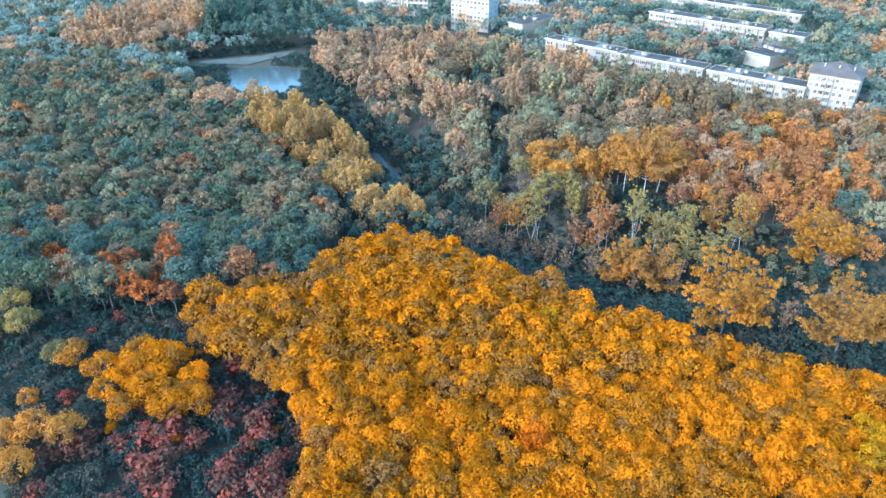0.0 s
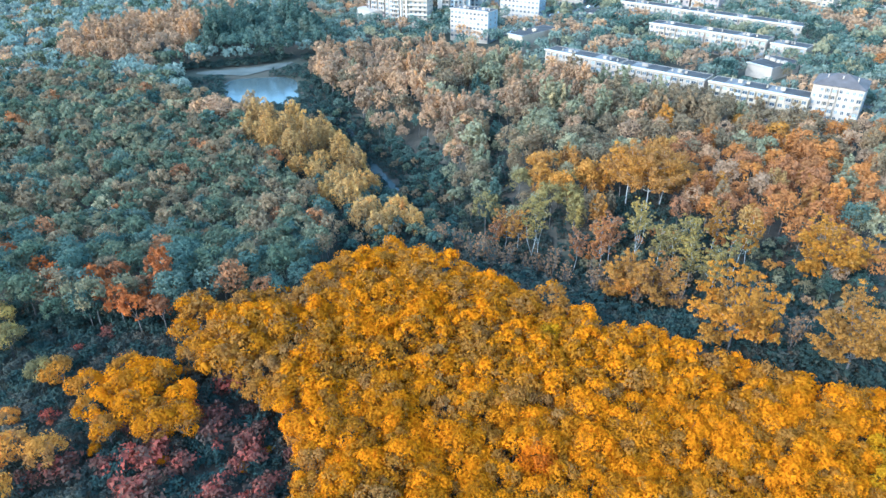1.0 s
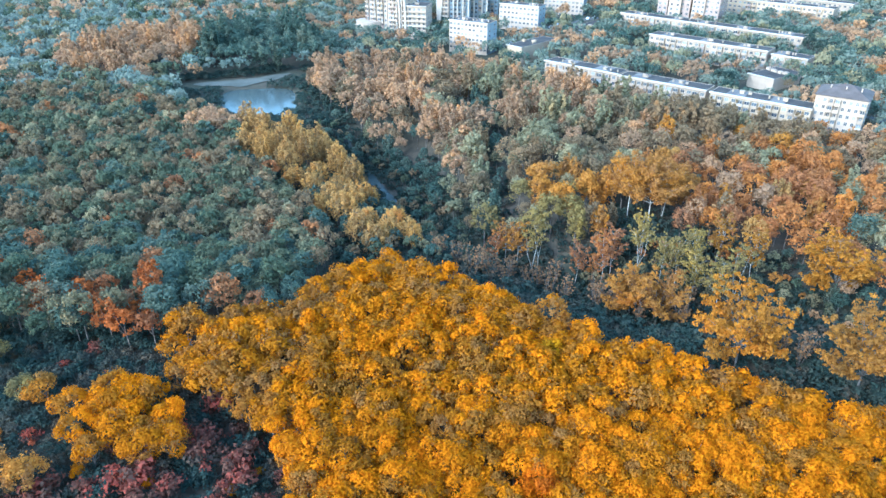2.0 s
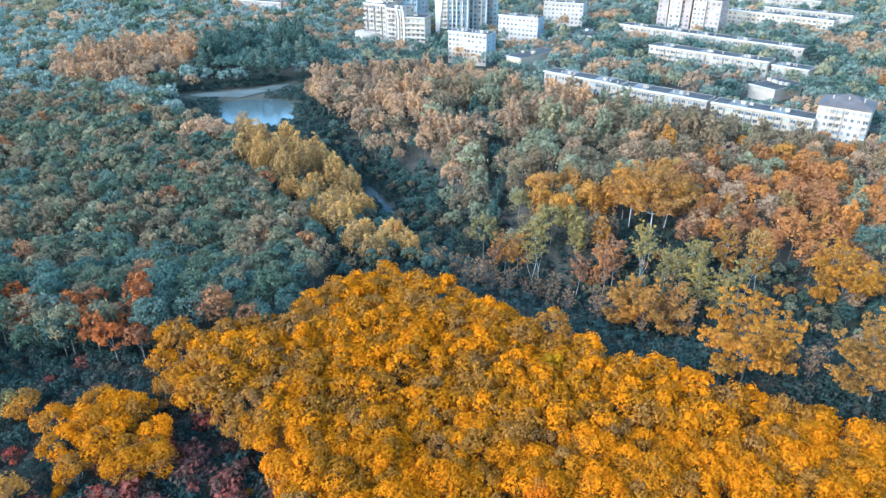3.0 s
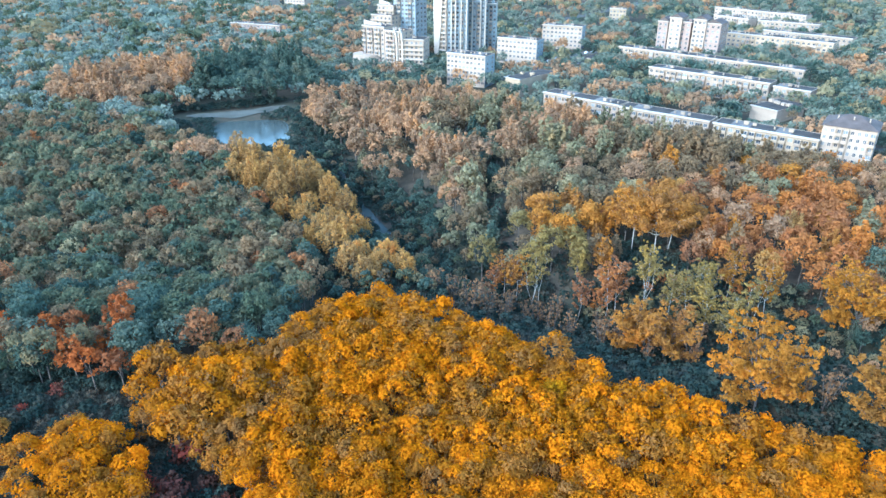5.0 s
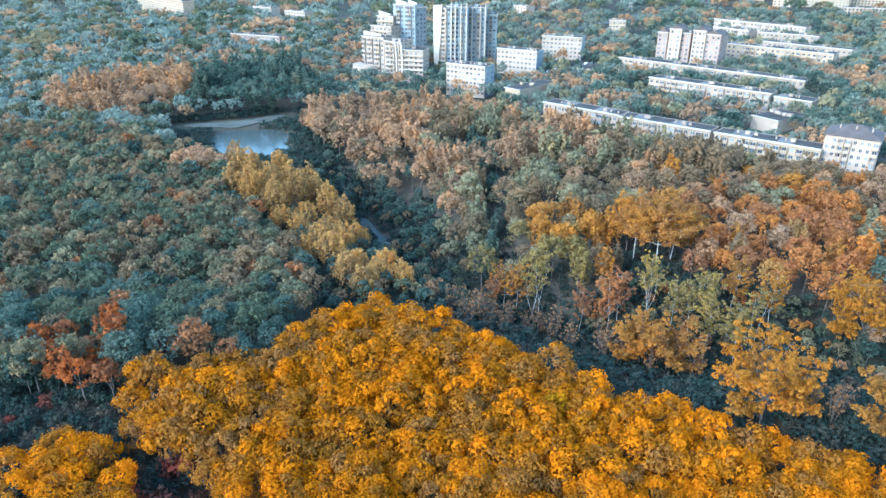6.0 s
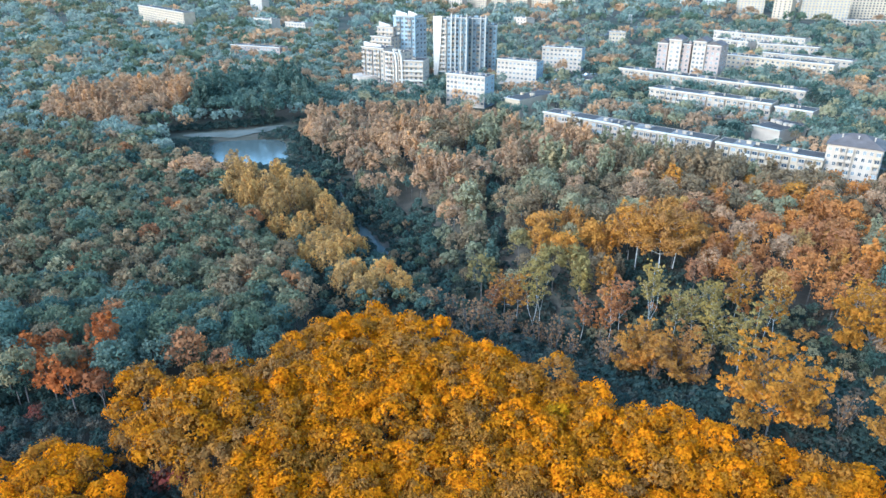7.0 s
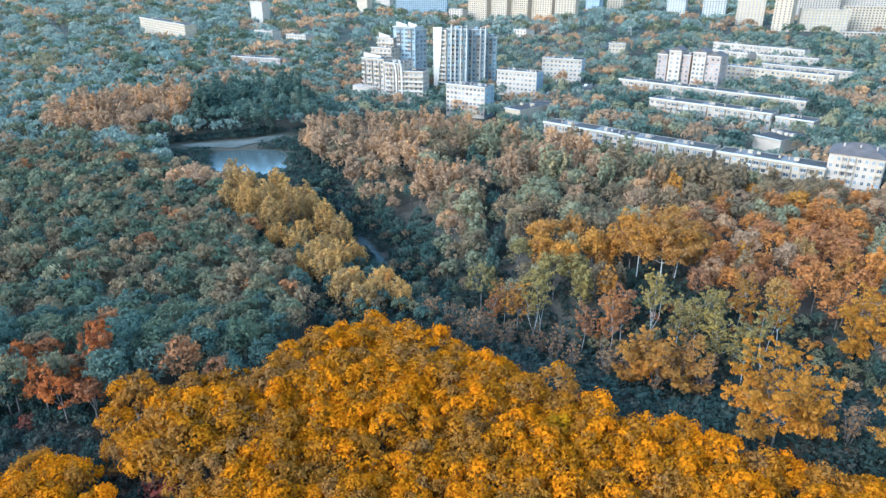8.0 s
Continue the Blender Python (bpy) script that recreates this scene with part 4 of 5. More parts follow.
# ------------------------------------------------------------------ cars, mast and shed
def paint(name, c):
    m, nodes, links, bsdf = material(name, 0.3)
    bsdf.inputs["Base Color"].default_value = (*c, 1)
    return m


CAR_PAINTS = [paint("white_car_paint", (0.75, 0.75, 0.74)), paint("silver_car_paint", (0.45, 0.46, 0.47)), paint("dark_car_paint", (0.04, 0.045, 0.06)), paint("red_car_paint", (0.35, 0.04, 0.03))]
TYRE = paint("tyre_rubber", (0.02, 0.02, 0.02))
CAR_WORDS = ("white", "silver", "dark blue", "red")


def car(x, y, turn, k):
    z = float(height(x, y)) + 0.13
    top = tagged(new("car"), CAR_WORDS[k] + " parked car on the yard road", "car", "parked cars")
    top.matrix_basis = pose(x, y, z, 0, 0, turn)
    side = [(-2.15, 0.35), (-2.1, 0.85), (-1.2, 0.95), (-0.6, 1.42), (0.9, 1.45), (1.6, 1.0), (2.1, 0.9), (2.15, 0.35)]
    body = plate("body", side, 1.7, pose(0, -0.85, 0), CAR_PAINTS[k], top)
    plate("window_band", [(-1.05, 0.98), (-0.6, 1.36), (0.85, 1.38), (1.35, 1.0)], 1.74, pose(0, -0.87, 0), GLASS, top)
    for wx in (-1.35, 1.35):
        for wy in (-0.8, 0.62):
            plate("wheel", [(wx + 0.33 * math.cos(a * math.pi / 5), 0.33 + 0.33 * math.sin(a * math.pi / 5)) for a in range(10)], 0.2, pose(0, wy, 0), TYRE, top)
    return top


for i, (x, y) in enumerate([(46, 474), (49, 481), (53, 487), (58, 493), (62, 499), (66, 503), (55, 478), (61, 487), (66, 494), (80, 522), (86, 530), (93, 536), (99, 542), (112, 549), (118, 552)]):
    car(x, y, 50 + 8 * math.sin(i * 2.1), (0, 1, 2, 0, 1, 0, 3, 0, 2, 1)[i % 10])
mast = tagged(new("mast"), "white lattice mast standing among far trees", "mast")
mast.location = (234, 905, 0)
for sx in (-1, 1):
    for sy in (-1, 1):
        part("leg", mesh_from_arrays("leg", *tube([(sx * 3.2, sy * 3.2, -0.2), (sx * 1.0, sy * 1.0, 15)], [0.45, 0.3], 5)), FRAME_WHITE, mast)
for z, r in ((4.5, 2.6), (9.5, 1.85), (14.5, 1.3)):
    boxes("platform", [(-r, -r, z, r, r, z + 0.5)], FRAME_WHITE, mast)
block("shed", (-106, 452), (-99, 448), 5, 3.4, 1, 2, WHITE_WALL, ROOF_METAL, "small white shed on the far shore of the pond", pitched=1.2, top_boxes=0)

# ------------------------------------------------------------------ the golden stand
STAND = [(-58, 124), (-56, 135), (-43, 140), (-32, 143), (-28, 155), (-23, 164), (-15, 170), (-3, 160), (8, 155), (18, 148), (31, 140), (38, 131), (49, 127), (60, 119), (69, 117), (78, 111), (94, 106), (110, 100), (78, 69), (-20, 69), (-24, 76), (-24, 88), (-27, 98), (-35, 104), (-45, 113)]
pts = scatter(STAND, 4.35, 11)
rng = np.random.default_rng(12)
single = pts[pts[:, 1] < 117]
order = np.argsort(single[:, 1])
single_set = single[order][:300]
rest = np.concatenate([single[order][300:], pts[pts[:, 1] >= 117]])
tree_rng = random.Random(21)


LIMES = [(81, 97), (78, 89), (84, 92), (24.5, 129)]


def gold_or_ochre(x, y, k):
    """Which of the two tints a tree of the golden stand has: duller along the far rim and the lobe towards the oaks."""
    dull = 0.16 + 0.9 * noise.noise((x / 13, y / 13, 7.7)) + 0.75 * float(smooth(-x, 20, 36)) + 0.4 * float(smooth(y, 124, 152))
    return "ochre" if dull > k else "gold"


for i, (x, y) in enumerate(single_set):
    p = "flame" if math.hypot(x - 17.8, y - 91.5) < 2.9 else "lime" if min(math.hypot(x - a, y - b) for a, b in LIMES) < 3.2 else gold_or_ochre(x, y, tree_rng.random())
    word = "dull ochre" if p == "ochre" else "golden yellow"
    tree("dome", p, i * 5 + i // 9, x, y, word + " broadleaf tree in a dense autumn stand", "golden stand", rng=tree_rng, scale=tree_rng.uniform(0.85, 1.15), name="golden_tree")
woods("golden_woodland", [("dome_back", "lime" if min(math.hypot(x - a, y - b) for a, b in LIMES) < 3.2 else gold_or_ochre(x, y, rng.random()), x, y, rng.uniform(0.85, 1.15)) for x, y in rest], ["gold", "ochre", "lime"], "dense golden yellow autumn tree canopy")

# ------------------------------------------------------------------ left forest of dull green oaks
OAKS = [(-150, 150), (-118, 137), (-72, 129), (-60, 131), (-56, 138), (-36, 141), (-34, 156), (-29, 170), (-36, 190), (-40, 206), (-54, 232), (-74, 256), (-88, 290), (-104, 308), (-140, 335), (-165, 345), (-230, 350), (-330, 350), (-170, 160)]
pts = scatter(OAKS, 5.0, 31)
pts = pts[pts[:, 0] > -0.74 * pts[:, 1] - 10]
RUSSET = [(-71, 151), (-67, 143), (-65, 135), (-80, 146), (-80, 140), (-74, 134), (-69, 131), (-63, 131), (-84, 144), (-88, 151), (-98, 145), (-94, 141), (-84, 160), (-70, 138), (-77, 136), (-102, 152), (-113, 159), (-109, 165), (-97, 150), (-115, 153)]
rows = []
for x, y in pts:
    if math.hypot((x + 98) / 1.6, y - 289) < 7:
        rows.append(("dome_mid", "mauve", x, y, rng.uniform(1.0, 1.25)))
    elif min(math.hypot(x - q[0], y - q[1]) for q in RUSSET) > 3.2:
        rows.append(("dome_fine" if y < 172 and x > -125 else "dome_mid" if y < 245 else "dome_mid_far", ("oak", "hazel", "sage", "dusk", "rust")[rng.choice(5, p=(0.34, 0.14, 0.0, 0.50, 0.02) if y < 176 else (0.47, 0.33, 0.04, 0.14, 0.02))], x, y, rng.uniform(0.72, 1.15) * (0.84 if y < 172 and x > -125 else 1)))
woods("oak_forest", rows, ["oak", "hazel", "sage", "dusk", "rust", "mauve"], "dense dull green oak forest with browning crowns")
for i, (x, y) in enumerate(RUSSET):
    tree("tall_mid" if i < 2 else "dome_mid", "ember", i, x, y, "russet orange tree at the forest edge", "russet trees", rng=tree_rng, scale=tree_rng.uniform(0.72, 0.98), name="russet_tree")

# ------------------------------------------------------------------ red thicket and loose yellow trees
for i, (x, y, s, p) in enumerate([
    (-64, 112, 1.12, "gold"), (-69, 107, 1.07, "ochre"), (-61, 106, 1.1, "gold"), (-56, 110, 1.08, "ochre"), (-66, 101, 1.03, "gold"), (-58, 101, 1.07, "ochre"),
    (-51, 104, 1.05, "gold"), (-53, 97, 1.03, "ochre"), (-48, 98, 0.99, "ochre"), (-61, 96, 0.98, "ochre"), (-95, 124, 1.08, "birch"), (-101, 121, 1.03, "birch"), (-82, 112.5, 0.99, "birch"),
    (-78, 113, 0.96, "honey"), (-75, 91, 1.01, "amber"), (-81, 88, 0.99, "amber"), (-69, 90, 0.96, "amber"), (-76, 81, 0.98, "amber"), (-50, 92, 0.4, "gold"), (-36, 92, 0.36, "gold"),
    (-32, 97, 0.26, "lime"), (-63, 94, 0.45, "gold"), (-83, 101, 0.6, "amber"), (-52, 117, 1.01, "ochre"), (-64, 106, 1.01, "ochre"), (-57, 105.5, 1.01, "gold"), (-60, 110, 1.03, "gold"), (-55, 101, 0.99, "gold"), (-51, 100, 0.98, "ochre"), (-102, 132, 1.03, "birch"),
]):
    tree("dome", p, i, x, y, ({"ochre": "dull ochre", "honey": "dull tan yellow", "birch": "dull olive yellow", "amber": "brownish orange"}.get(p, "loose yellow")) + " tree above a red thicket", "loose yellow trees", rng=tree_rng, scale=s, name="yellow_tree", sink=1.6 * s)
THICKET = [(-130, 150), (-100, 142), (-63, 142), (-44, 118), (-32, 108), (-24, 100), (-24, 76), (-20, 60), (-130, 60)]
pts = scatter(THICKET, 3.1, 41)
pts = pts[pts[:, 0] > -0.8 * pts[:, 1] - 12]
red = [p for p in pts if math.hypot(p[0] + 50, p[1] - 88) < 25]
red = [p for p in red if rng.random() < 0.15]
for i, (x, y) in enumerate(red):
    tree("shrub", "maroon", i, x, y, "dark red thicket shrub", "red thicket", rng=tree_rng, scale=tree_rng.uniform(1.1, 1.85), name="shrub", category="shrub")
woods("thicket", [("shrub", ("bramble", "scrub", "maroon")[rng.choice(3, p=(0.47, 0.5, 0.03))], x, y, rng.uniform(0.6, 1.2)) for x, y in pts if not any(abs(x - q[0]) + abs(y - q[1]) < 0.1 for q in red)], ["bramble", "scrub", "maroon"], "dark tangled thicket with reddish shrubs", "thicket")

# ------------------------------------------------------------------ willows along the hollow
WILLOWS = [(-84, 295), (-79, 286), (-73, 279), (-71, 268), (-68, 257), (-62, 263), (-58, 250), (-56, 270), (-51, 280), (-52, 260), (-46, 268), (-40, 256), (-54, 240), (-46, 234), (-46, 246), (-33, 250), (-37, 240), (-27, 234), (-37, 224), (-32, 211), (-23, 203), (-14, 202), (-16, 194), (-9, 194), (-19, 188), (-25, 196), (-64, 288), (-76, 262), (-30, 222), (-40, 214)]
for i, (x, y) in enumerate(WILLOWS):
    tree("tall" if y > 246 else "tall_low", "willow", i, x, y, "tall yellowing willow beside the wooded hollow" if y > 246 else "low bushy yellowing willow beside the wooded hollow", "willow row", rng=tree_rng, scale=tree_rng.uniform(0.84, 1.04) if y > 246 else tree_rng.uniform(0.82, 1.05), name="willow")

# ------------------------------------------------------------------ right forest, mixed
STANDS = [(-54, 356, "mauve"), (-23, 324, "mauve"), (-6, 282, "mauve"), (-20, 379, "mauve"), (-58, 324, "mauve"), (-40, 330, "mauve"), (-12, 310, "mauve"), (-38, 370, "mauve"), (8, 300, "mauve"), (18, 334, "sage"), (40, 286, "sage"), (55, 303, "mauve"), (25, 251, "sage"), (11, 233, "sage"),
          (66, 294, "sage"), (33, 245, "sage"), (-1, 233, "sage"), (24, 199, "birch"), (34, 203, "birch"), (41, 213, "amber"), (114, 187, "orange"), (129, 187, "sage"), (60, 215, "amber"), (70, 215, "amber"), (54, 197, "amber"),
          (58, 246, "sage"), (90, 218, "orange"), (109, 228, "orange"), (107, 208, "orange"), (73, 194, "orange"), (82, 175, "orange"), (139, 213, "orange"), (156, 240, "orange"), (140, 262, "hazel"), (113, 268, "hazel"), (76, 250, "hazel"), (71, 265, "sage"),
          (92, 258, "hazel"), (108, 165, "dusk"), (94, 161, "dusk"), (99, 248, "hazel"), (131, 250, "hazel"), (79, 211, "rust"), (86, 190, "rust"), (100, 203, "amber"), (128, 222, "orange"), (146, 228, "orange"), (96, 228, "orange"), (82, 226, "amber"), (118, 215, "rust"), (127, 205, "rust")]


# dark low growth where the hollow widens; the shade is in the leaf colour
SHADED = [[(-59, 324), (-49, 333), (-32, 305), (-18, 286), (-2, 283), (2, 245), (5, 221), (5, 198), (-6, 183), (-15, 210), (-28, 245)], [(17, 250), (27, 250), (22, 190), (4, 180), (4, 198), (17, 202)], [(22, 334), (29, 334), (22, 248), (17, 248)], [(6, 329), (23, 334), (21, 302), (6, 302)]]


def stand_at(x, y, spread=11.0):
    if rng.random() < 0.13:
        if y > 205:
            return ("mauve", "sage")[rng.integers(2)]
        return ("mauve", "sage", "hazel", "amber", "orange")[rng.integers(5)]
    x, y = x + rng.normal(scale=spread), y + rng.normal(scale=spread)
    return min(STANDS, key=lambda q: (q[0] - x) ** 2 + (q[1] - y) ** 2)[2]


RIGHT = [(-74, 375), (-64, 420), (-10, 424), (34, 400), (52, 362), (84, 334), (118, 300), (150, 274), (200, 235), (190, 140), (120, 142), (106, 156), (98, 182), (70, 193), (50, 196), (38, 196), (22, 203), (8, 222), (-8, 252), (-24, 288), (-48, 326)]
pts = scatter(RIGHT, 6.6, 51)
pts = pts[(pts[:, 0] < 0.69 * pts[:, 1] + 8) & (np.hypot(pts[:, 0] - 43, pts[:, 1] - 412) > 10) & (np.hypot(pts[:, 0] - 66, pts[:, 1] - 203) > 11)]
rows = []
for x, y in pts:
    d = float(from_line(CHANNEL, x, y))
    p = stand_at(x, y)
    s = rng.uniform(0.62, 1.2)
    if p == "mauve" and s < 0.8:
        p = ("hazel", "dusk", "sage")[rng.integers(3)]
    if float(from_line([(50, 372), (86, 338), (119, 308), (154, 281), (190, 262)], x, y)) < 17:
        s *= 0.66
    if y > 365:
        s *= 0.72
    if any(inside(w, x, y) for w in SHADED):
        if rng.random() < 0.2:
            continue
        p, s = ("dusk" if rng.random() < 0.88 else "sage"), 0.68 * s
    if p == "sage" and rng.random() < 0.5:
        p = "hazel"
    if y > 232 and p in ("amber", "orange") and rng.random() < 0.3:
        p = ("rust", "hazel")[rng.integers(2)]
    elif p == "hazel" and x > 84 and y < 268 and rng.random() < 0.4:
        p = ("rust", "orange", "amber")[rng.integers(3)]
    if p == "dusk" and y < 182:
        s *= 0.62
    if y < 268 and x > 20:
        if p in ("amber", "orange") and rng.random() < 0.24:
            p = ("rust", "hazel", "mauve", "sage", "willow")[rng.integers(5)]
        rows.append(("tall_fine" if rng.random() < 0.25 else "dome_fine", p, x, y, s * 0.9))
        continue
    rows.append(("tall_mid" if rng.random() < (0.38 if p in ("mauve", "sage") else 0.2) else "dome_mid" if rng.random() < 0.2 else "dome_big" if y < 300 else "dome_big_far", p, x, y, s))
pal = ["mauve", "hazel", "dusk", "sage", "oak", "willow", "birch", "lime", "amber", "orange", "rust"]
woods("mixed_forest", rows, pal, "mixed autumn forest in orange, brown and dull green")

# large open trees along the dark hollow
SPREADING = "spreading yellow tree with a visible pale trunk"
TALL_AMBER = "tall amber tree with a long bare trunk"
BIRCH = "slender birch with pale trunk and thin yellow leaves"
FORKED = "forked white birch with thin olive leaves"
for i, (x, y, s, k, p, lab) in enumerate([
    (67, 130.1, 1.08, "open", "honey", SPREADING), (90.5, 122.5, 1.06, "open", "honey", SPREADING), (105.8, 163.3, 1.05, "open", "honey", SPREADING),
    (52, 162.5, 0.85, "open", "amber", "small spreading amber tree beside the hollow"), (58, 160.5, 0.85, "open", "amber", "small spreading amber tree beside the hollow"),
    (67.1, 204.7, 1.02, "high", "amber", TALL_AMBER), (61.6, 209.8, 0.98, "high", "amber", TALL_AMBER), (72.5, 209, 0.97, "high", "amber", TALL_AMBER),
    (81.2, 166.6, 1.04, "forked", "birch", FORKED), (58.1, 181.3, 0.94, "forked", "birch", FORKED), (31.1, 195, 0.94, "forked", "birch", FORKED), (28.5, 193, 0.88, "forked", "birch", FORKED),
    (76, 164.2, 1.02, "slender", "birch", BIRCH), (63.3, 175.8, 0.95, "slender", "birch", BIRCH), (67.5, 174.2, 1, "slender", "birch", BIRCH), (69.8, 168, 1.04, "slender", "birch", BIRCH),
    (73, 177, 1, "slender", "birch", BIRCH), (88, 173, 1, "slender", "honey", BIRCH), (60, 186, 0.98, "slender", "birch", BIRCH), (80, 180, 1, "slender", "honey", BIRCH),
    (24.6, 197.9, 1, "slender", "amber", BIRCH), (21, 200, 0.94, "slender", "amber", BIRCH), (40.6, 183.6, 0.91, "slender", "rust", "slender birch with pale trunk and thin rusty leaves"),
    (47.5, 180.1, 1.06, "slender", "rust", "slender tree with thin rusty leaves"), (51, 183, 1.02, "slender", "rust", "slender tree with thin rusty leaves"), (17.8, 200.2, 0.8, "slender", "rust", "slender tree with thin rusty leaves"),
]):
    tree(k, p, i, x, y, lab, "open trees by the hollow", bark=GREY_BARK if k == "open" else PALE_BARK if k == "high" else WHITE_BARK if k == "forked" else PALE_BARK, rng=tree_rng, scale=s, name="birch" if k in ("slender", "forked") else "spreading_tree")

# low mixed growth under and behind the birches
FILL = [(40, 178), (46, 198), (70, 194), (98, 182), (108, 156), (124, 142), (112, 132), (100, 146), (92, 164), (62, 170), (50, 174)]
woods("low_growth", [("dome_mid", ("orange", "mauve", "oak", "amber", "sage")[rng.choice(5, p=(0.14, 0.08, 0.40, 0.13, 0.25))], x, y, rng.uniform(0.3, 0.55)) for x, y in scatter(FILL, 4.4, 55)], ["orange", "mauve", "oak", "amber", "sage"], "low mixed growth behind the pale birches")

# small trees on the slopes of the hollow, dimmed by their shade-dark leaf colour
SLOPES = [(-30, 176), (-36, 200), (-50, 235), (-64, 300), (-50, 325), (-25, 290), (2, 250), (10, 215), (22, 202), (14, 184), (-4, 176)]
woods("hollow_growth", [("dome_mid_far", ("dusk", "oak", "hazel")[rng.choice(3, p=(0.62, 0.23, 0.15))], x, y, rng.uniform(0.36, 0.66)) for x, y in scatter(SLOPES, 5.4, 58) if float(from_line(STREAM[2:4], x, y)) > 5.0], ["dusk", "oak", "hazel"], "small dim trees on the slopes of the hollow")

# scrub on the floor of the hollow
BANK = [(-60, 425), (-84, 416), (-80, 400), (-70, 372), (-60, 345), (-52, 326), (-40, 330), (-30, 350), (-50, 400)]
HOLLOW = [(-36, 160), (-30, 172), (-42, 200), (-60, 240), (-80, 300), (-60, 335), (-28, 305), (-12, 285), (18, 240), (34, 214), (58, 206), (84, 196), (118, 160), (170, 140), (150, 92), (112, 96), (76, 110), (36, 130), (17, 146), (-14, 167)]
pts = np.concatenate([scatter(HOLLOW, 4.2, 61), scatter(BANK, 4.2, 62), scatter([(-146, 391), (-122, 394), (-108, 399), (-97, 408), (-90, 420), (-100, 424), (-118, 408), (-146, 400)], 3.2, 65), scatter([(-165, 335), (-128, 310), (-90, 288), (-50, 300), (-46, 330), (-60, 400), (-80, 404), (-84, 396), (-126, 394), (-165, 394)], 3.8, 64), scatter([(50, 196), (54, 214), (66, 218), (80, 214), (98, 184), (80, 190)], 4.0, 63), scatter([(98, 184), (130, 190), (150, 150), (112, 146)], 4.0, 66), scatter(SHADED[0], 4.4, 67), scatter(SHADED[1], 4.4, 68), scatter([(38, 182), (48, 200), (72, 196), (98, 184), (112, 152), (126, 138), (112, 112), (84, 118), (60, 134), (40, 150)], 3.4, 73), scatter(SHADED[2], 3.6, 70), scatter([(70, 138), (96, 140), (100, 122), (86, 120), (74, 126)], 3.0, 71), scatter([(-118, 140), (-90, 142), (-84, 130), (-112, 128)], 3.6, 72), scatter([(-10, 200), (6, 182), (40, 176), (44, 196), (22, 206)], 4.0, 69)])
pts = pts[(from_line(SHORE, pts[:, 0], pts[:, 1]) > 11) | (pts[:, 1] > 0.36 * pts[:, 0] + 439)]
wet = (height(pts[:, 0], pts[:, 1]) < -4.2) & (np.hypot((pts[:, 0] + 95 + 0.33 * (pts[:, 1] - 358)) / 25, (pts[:, 1] - 356) / 32) < 1)
pts = pts[~wet & (from_line(STREAM[2:4], pts[:, 0], pts[:, 1]) > 2.6)]
woods("undergrowth", [("scrub", "bramble" if 0 < x and rng.random() < 0.25 else "scrub", x, y, rng.uniform(0.6, 1.5)) for x, y in pts], ["scrub", "bramble"], "dark undergrowth on the floor of the hollow", "undergrowth", trunks=False)
BARE = [(10, 178), (15, 180), (19, 176), (26, 178), (32, 176), (36, 172), (44, 168), (48, 165), (13, 186), (5, 184), (0, 188), (50, 172), (46, 176), (81, 130), (78, 133), (84, 133), (98, 132), (53, 158), (64, 158), (35, 186), (27, 189), (22, 190), (18, 193), (30, 185)]
for i, (x, y) in enumerate(BARE):
    tree("bare", "twig", i, x, y, "nearly bare brown thicket tree", "bare trees", rng=tree_rng, scale=tree_rng.uniform(0.8, 1.2), name="bare_tree")


# ------------------------------------------------------------------ town trees and far woods
def clear_of_buildings(x, y, gap=3.0, front=3.0):
    """Which places lie clear of every building, and of the open ground before its front."""
    ok = np.ones(np.shape(x), bool)
    for x0, y0, c, s, long, deep in FOOTPRINTS:
        u, v = (x - x0) * c + (y - y0) * s, -(x - x0) * s + (y - y0) * c
        ok &= ~((u > -gap) & (u < long + gap) & (v > -front) & (v < deep + gap))
    return ok


TOWN = [(-60, 424), (-10, 428), (34, 402), (52, 366), (84, 338), (118, 304), (152, 276), (205, 235), (420, 300), (560, 640), (560, 860), (-100, 860), (-120, 560), (-90, 440)]
pts = scatter(TOWN, 8.2, 71)
pts = pts[clear_of_buildings(pts[:, 0], pts[:, 1]) & ((pts[:, 1] < 500) | clear_of_buildings(pts[:, 0], pts[:, 1], 3.0, 17.0))]
pts = pts[(pts[:, 0] < 0.67 * pts[:, 1] + 40) & (pts[:, 0] > -0.7 * pts[:, 1])]
keep = np.array([noise.noise((x / 45, y / 45, 3.1)) > (-0.36 if x > 40 or y > 640 else -0.6) or math.hypot(x - 200, y - 372) < 26 for x, y in pts])
pts = pts[keep]
CLEAR = ((172, 683, 12), (176, 670, 10), (157, 347, 9), (164, 338, 9), (152, 336, 8), (160, 330, 7), (43, 412, 10), (60, 490, 16), (100, 535, 14))
pts = pts[[all(math.hypot(x - q[0], y - q[1]) > q[2] for q in CLEAR) for x, y in pts]]
rows = []
for x, y in pts:
    if (y > 620 and rng.random() < 0.45) or (0 < x < 34 and y < 446 and rng.random() < 0.5):
        continue
    n = noise.noise((x / 34, y / 34, 9.4)) + rng.normal(scale=0.16)
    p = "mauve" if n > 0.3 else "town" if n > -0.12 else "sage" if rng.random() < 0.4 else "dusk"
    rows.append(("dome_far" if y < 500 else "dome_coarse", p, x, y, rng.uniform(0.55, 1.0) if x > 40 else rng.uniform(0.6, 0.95)))
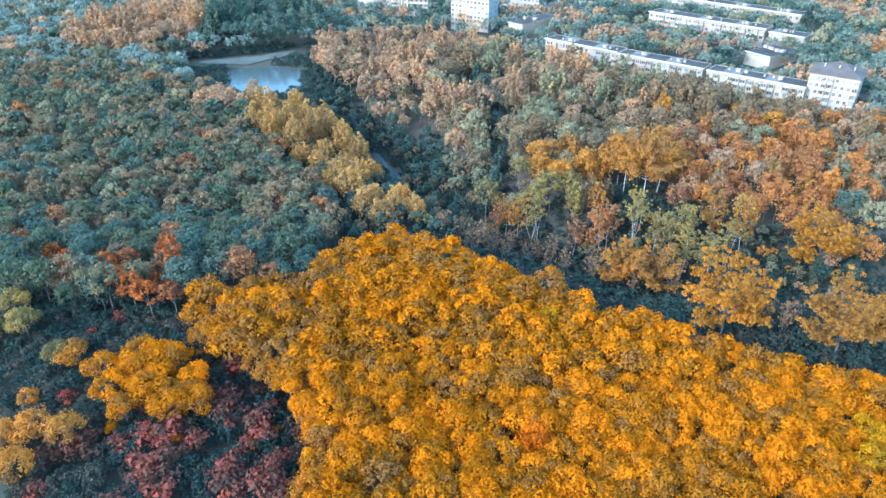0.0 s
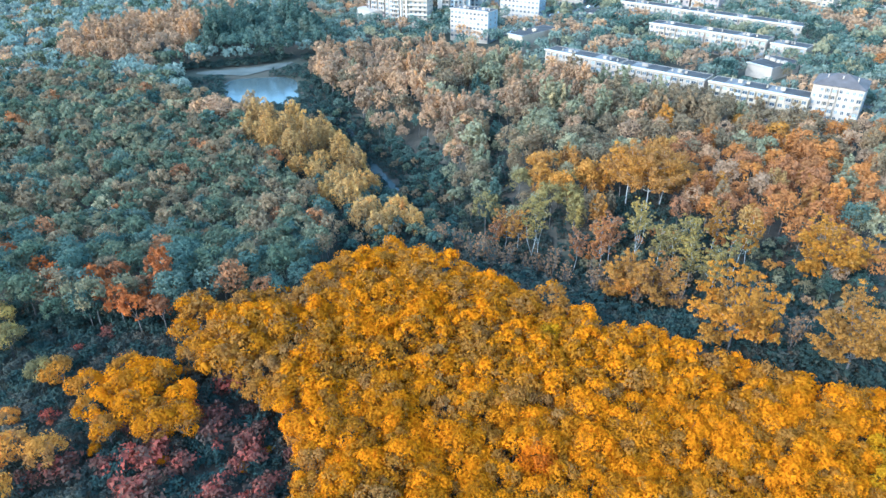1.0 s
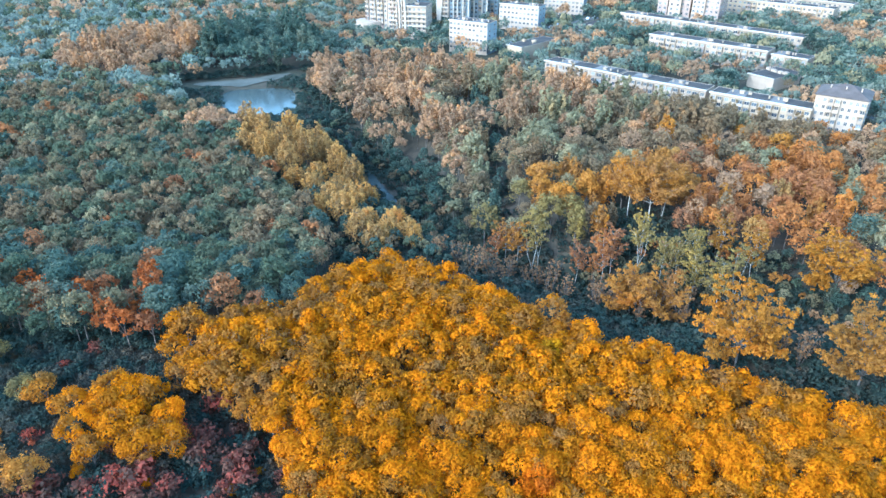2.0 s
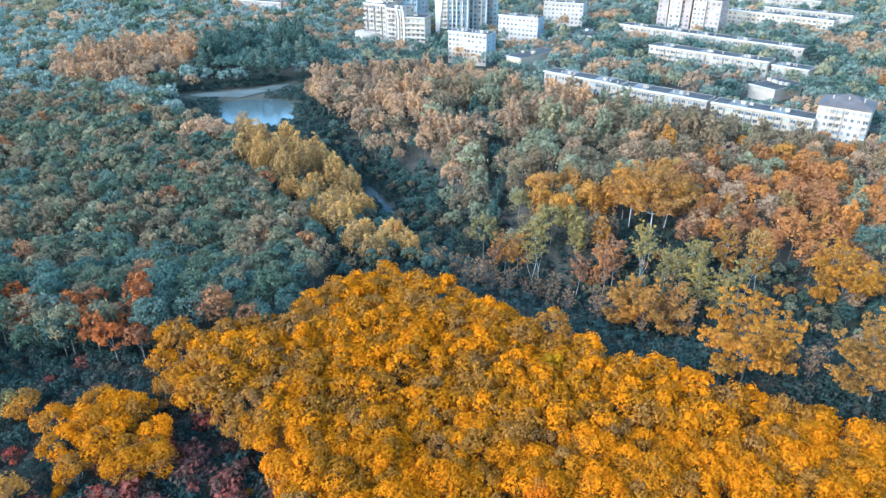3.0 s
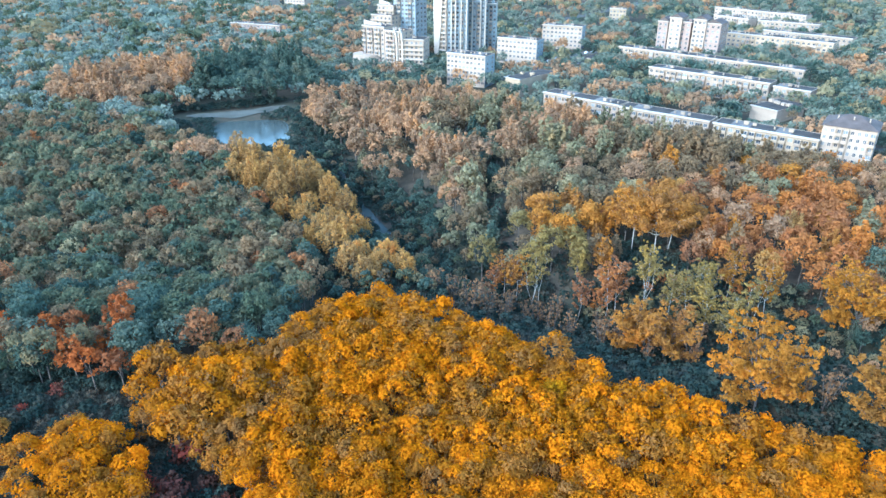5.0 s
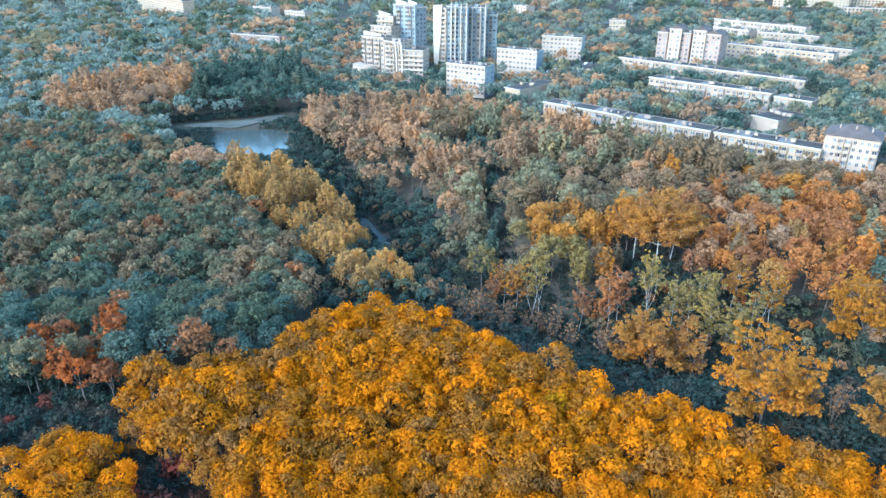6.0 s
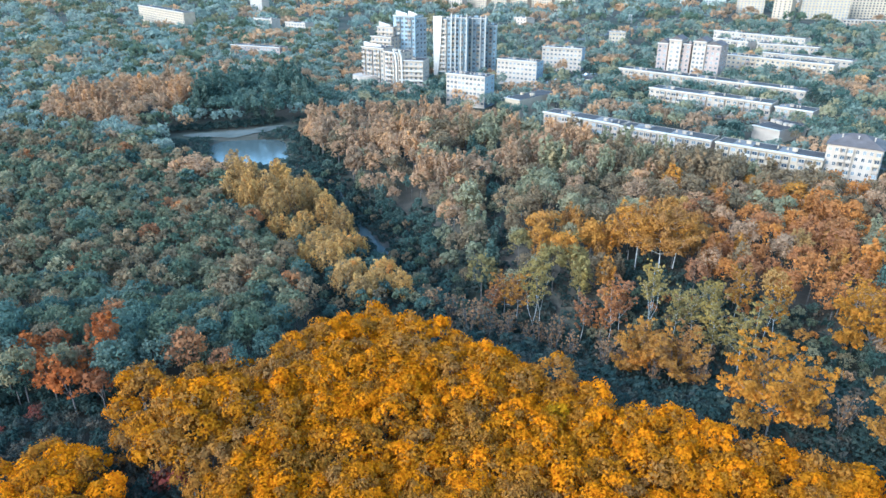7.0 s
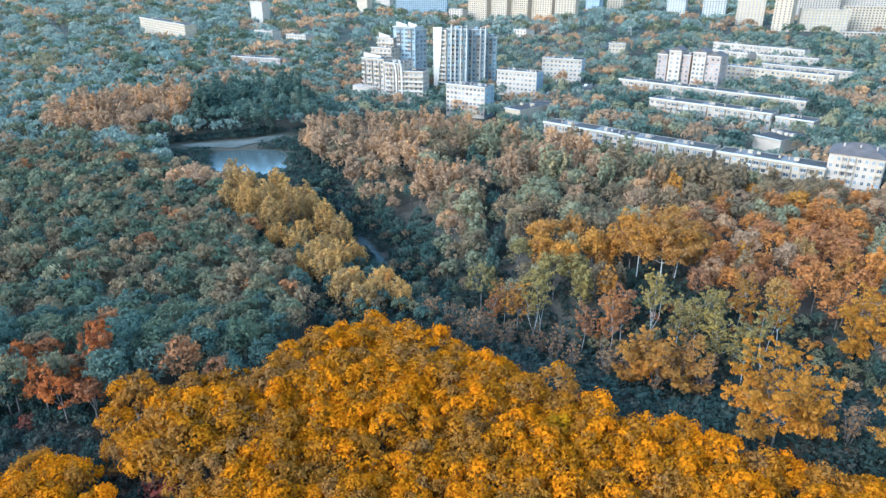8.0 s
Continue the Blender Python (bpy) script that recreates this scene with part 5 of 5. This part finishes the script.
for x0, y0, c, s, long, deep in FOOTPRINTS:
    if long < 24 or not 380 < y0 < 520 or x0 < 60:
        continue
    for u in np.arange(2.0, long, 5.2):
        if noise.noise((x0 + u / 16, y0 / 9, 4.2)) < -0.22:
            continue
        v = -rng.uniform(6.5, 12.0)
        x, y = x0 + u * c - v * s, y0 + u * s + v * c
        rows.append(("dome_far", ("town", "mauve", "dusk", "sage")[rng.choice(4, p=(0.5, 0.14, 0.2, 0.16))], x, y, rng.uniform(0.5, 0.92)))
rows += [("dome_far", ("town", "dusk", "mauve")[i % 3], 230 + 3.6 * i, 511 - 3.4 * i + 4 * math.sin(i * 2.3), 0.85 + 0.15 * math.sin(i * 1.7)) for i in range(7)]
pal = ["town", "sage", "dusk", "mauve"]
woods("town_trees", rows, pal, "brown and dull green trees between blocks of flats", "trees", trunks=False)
for x, y, s, k, p, lab in (
    (141, 341, 0.9, "dome_big", "scrub", "dark green tree between blocks of flats"), (138, 347, 0.8, "dome_big", "scrub", "dark green tree between blocks of flats"), (37, 470, 0.7, "dome_big", "scrub", "dark green tree between blocks of flats"),
    (108, 524, 0.85, "dome_big", "scrub", "dark green tree between blocks of flats"), (213, 412, 0.9, "dome_big", "scrub", "dark green tree between blocks of flats"), (218, 406, 0.8, "dome_big", "scrub", "dark green tree between blocks of flats"),
    (76, 343, 0.55, "dome_big", "rust", "rusty orange tree behind a panel block"), (220, 346, 0.85, "dome_big", "orange", "orange tree beside an apartment house"), (226, 341, 0.8, "dome_big", "orange", "orange tree beside an apartment house"),
    (118, 371, 0.6, "dome_big", "hazel", "brown tree behind a panel block"), (172, 342, 0.5, "dome_big", "hazel", "small brown tree beside a service building"), (168, 449, 0.6, "dome_big", "mauve", "tan tree in front of a panel block"),
):
    tree(k, p, int(x), x, y, lab, "town trees", rng=tree_rng, scale=s, name="town_tree")
FAR_PARK = [(-120, 318), (-165, 346), (-330, 350), (-560, 500), (-1100, 1100), (-1300, 1900), (900, 1900), (900, 880), (-110, 880), (-130, 560), (-60, 432), (-72, 410), (-84, 414), (-96, 406), (-108, 397), (-122, 392), (-144, 390), (-142, 376), (-134, 356)]
pts = scatter(FAR_PARK, 8.5, 81)
near = pts[(pts[:, 1] < 560) & (pts[:, 0] > -0.72 * pts[:, 1] - 20)]
near = near[clear_of_buildings(near[:, 0], near[:, 1])]
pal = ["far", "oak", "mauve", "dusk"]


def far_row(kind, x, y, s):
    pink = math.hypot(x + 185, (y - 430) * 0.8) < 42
    # woods behind the shore get their shade as a darker leaf colour
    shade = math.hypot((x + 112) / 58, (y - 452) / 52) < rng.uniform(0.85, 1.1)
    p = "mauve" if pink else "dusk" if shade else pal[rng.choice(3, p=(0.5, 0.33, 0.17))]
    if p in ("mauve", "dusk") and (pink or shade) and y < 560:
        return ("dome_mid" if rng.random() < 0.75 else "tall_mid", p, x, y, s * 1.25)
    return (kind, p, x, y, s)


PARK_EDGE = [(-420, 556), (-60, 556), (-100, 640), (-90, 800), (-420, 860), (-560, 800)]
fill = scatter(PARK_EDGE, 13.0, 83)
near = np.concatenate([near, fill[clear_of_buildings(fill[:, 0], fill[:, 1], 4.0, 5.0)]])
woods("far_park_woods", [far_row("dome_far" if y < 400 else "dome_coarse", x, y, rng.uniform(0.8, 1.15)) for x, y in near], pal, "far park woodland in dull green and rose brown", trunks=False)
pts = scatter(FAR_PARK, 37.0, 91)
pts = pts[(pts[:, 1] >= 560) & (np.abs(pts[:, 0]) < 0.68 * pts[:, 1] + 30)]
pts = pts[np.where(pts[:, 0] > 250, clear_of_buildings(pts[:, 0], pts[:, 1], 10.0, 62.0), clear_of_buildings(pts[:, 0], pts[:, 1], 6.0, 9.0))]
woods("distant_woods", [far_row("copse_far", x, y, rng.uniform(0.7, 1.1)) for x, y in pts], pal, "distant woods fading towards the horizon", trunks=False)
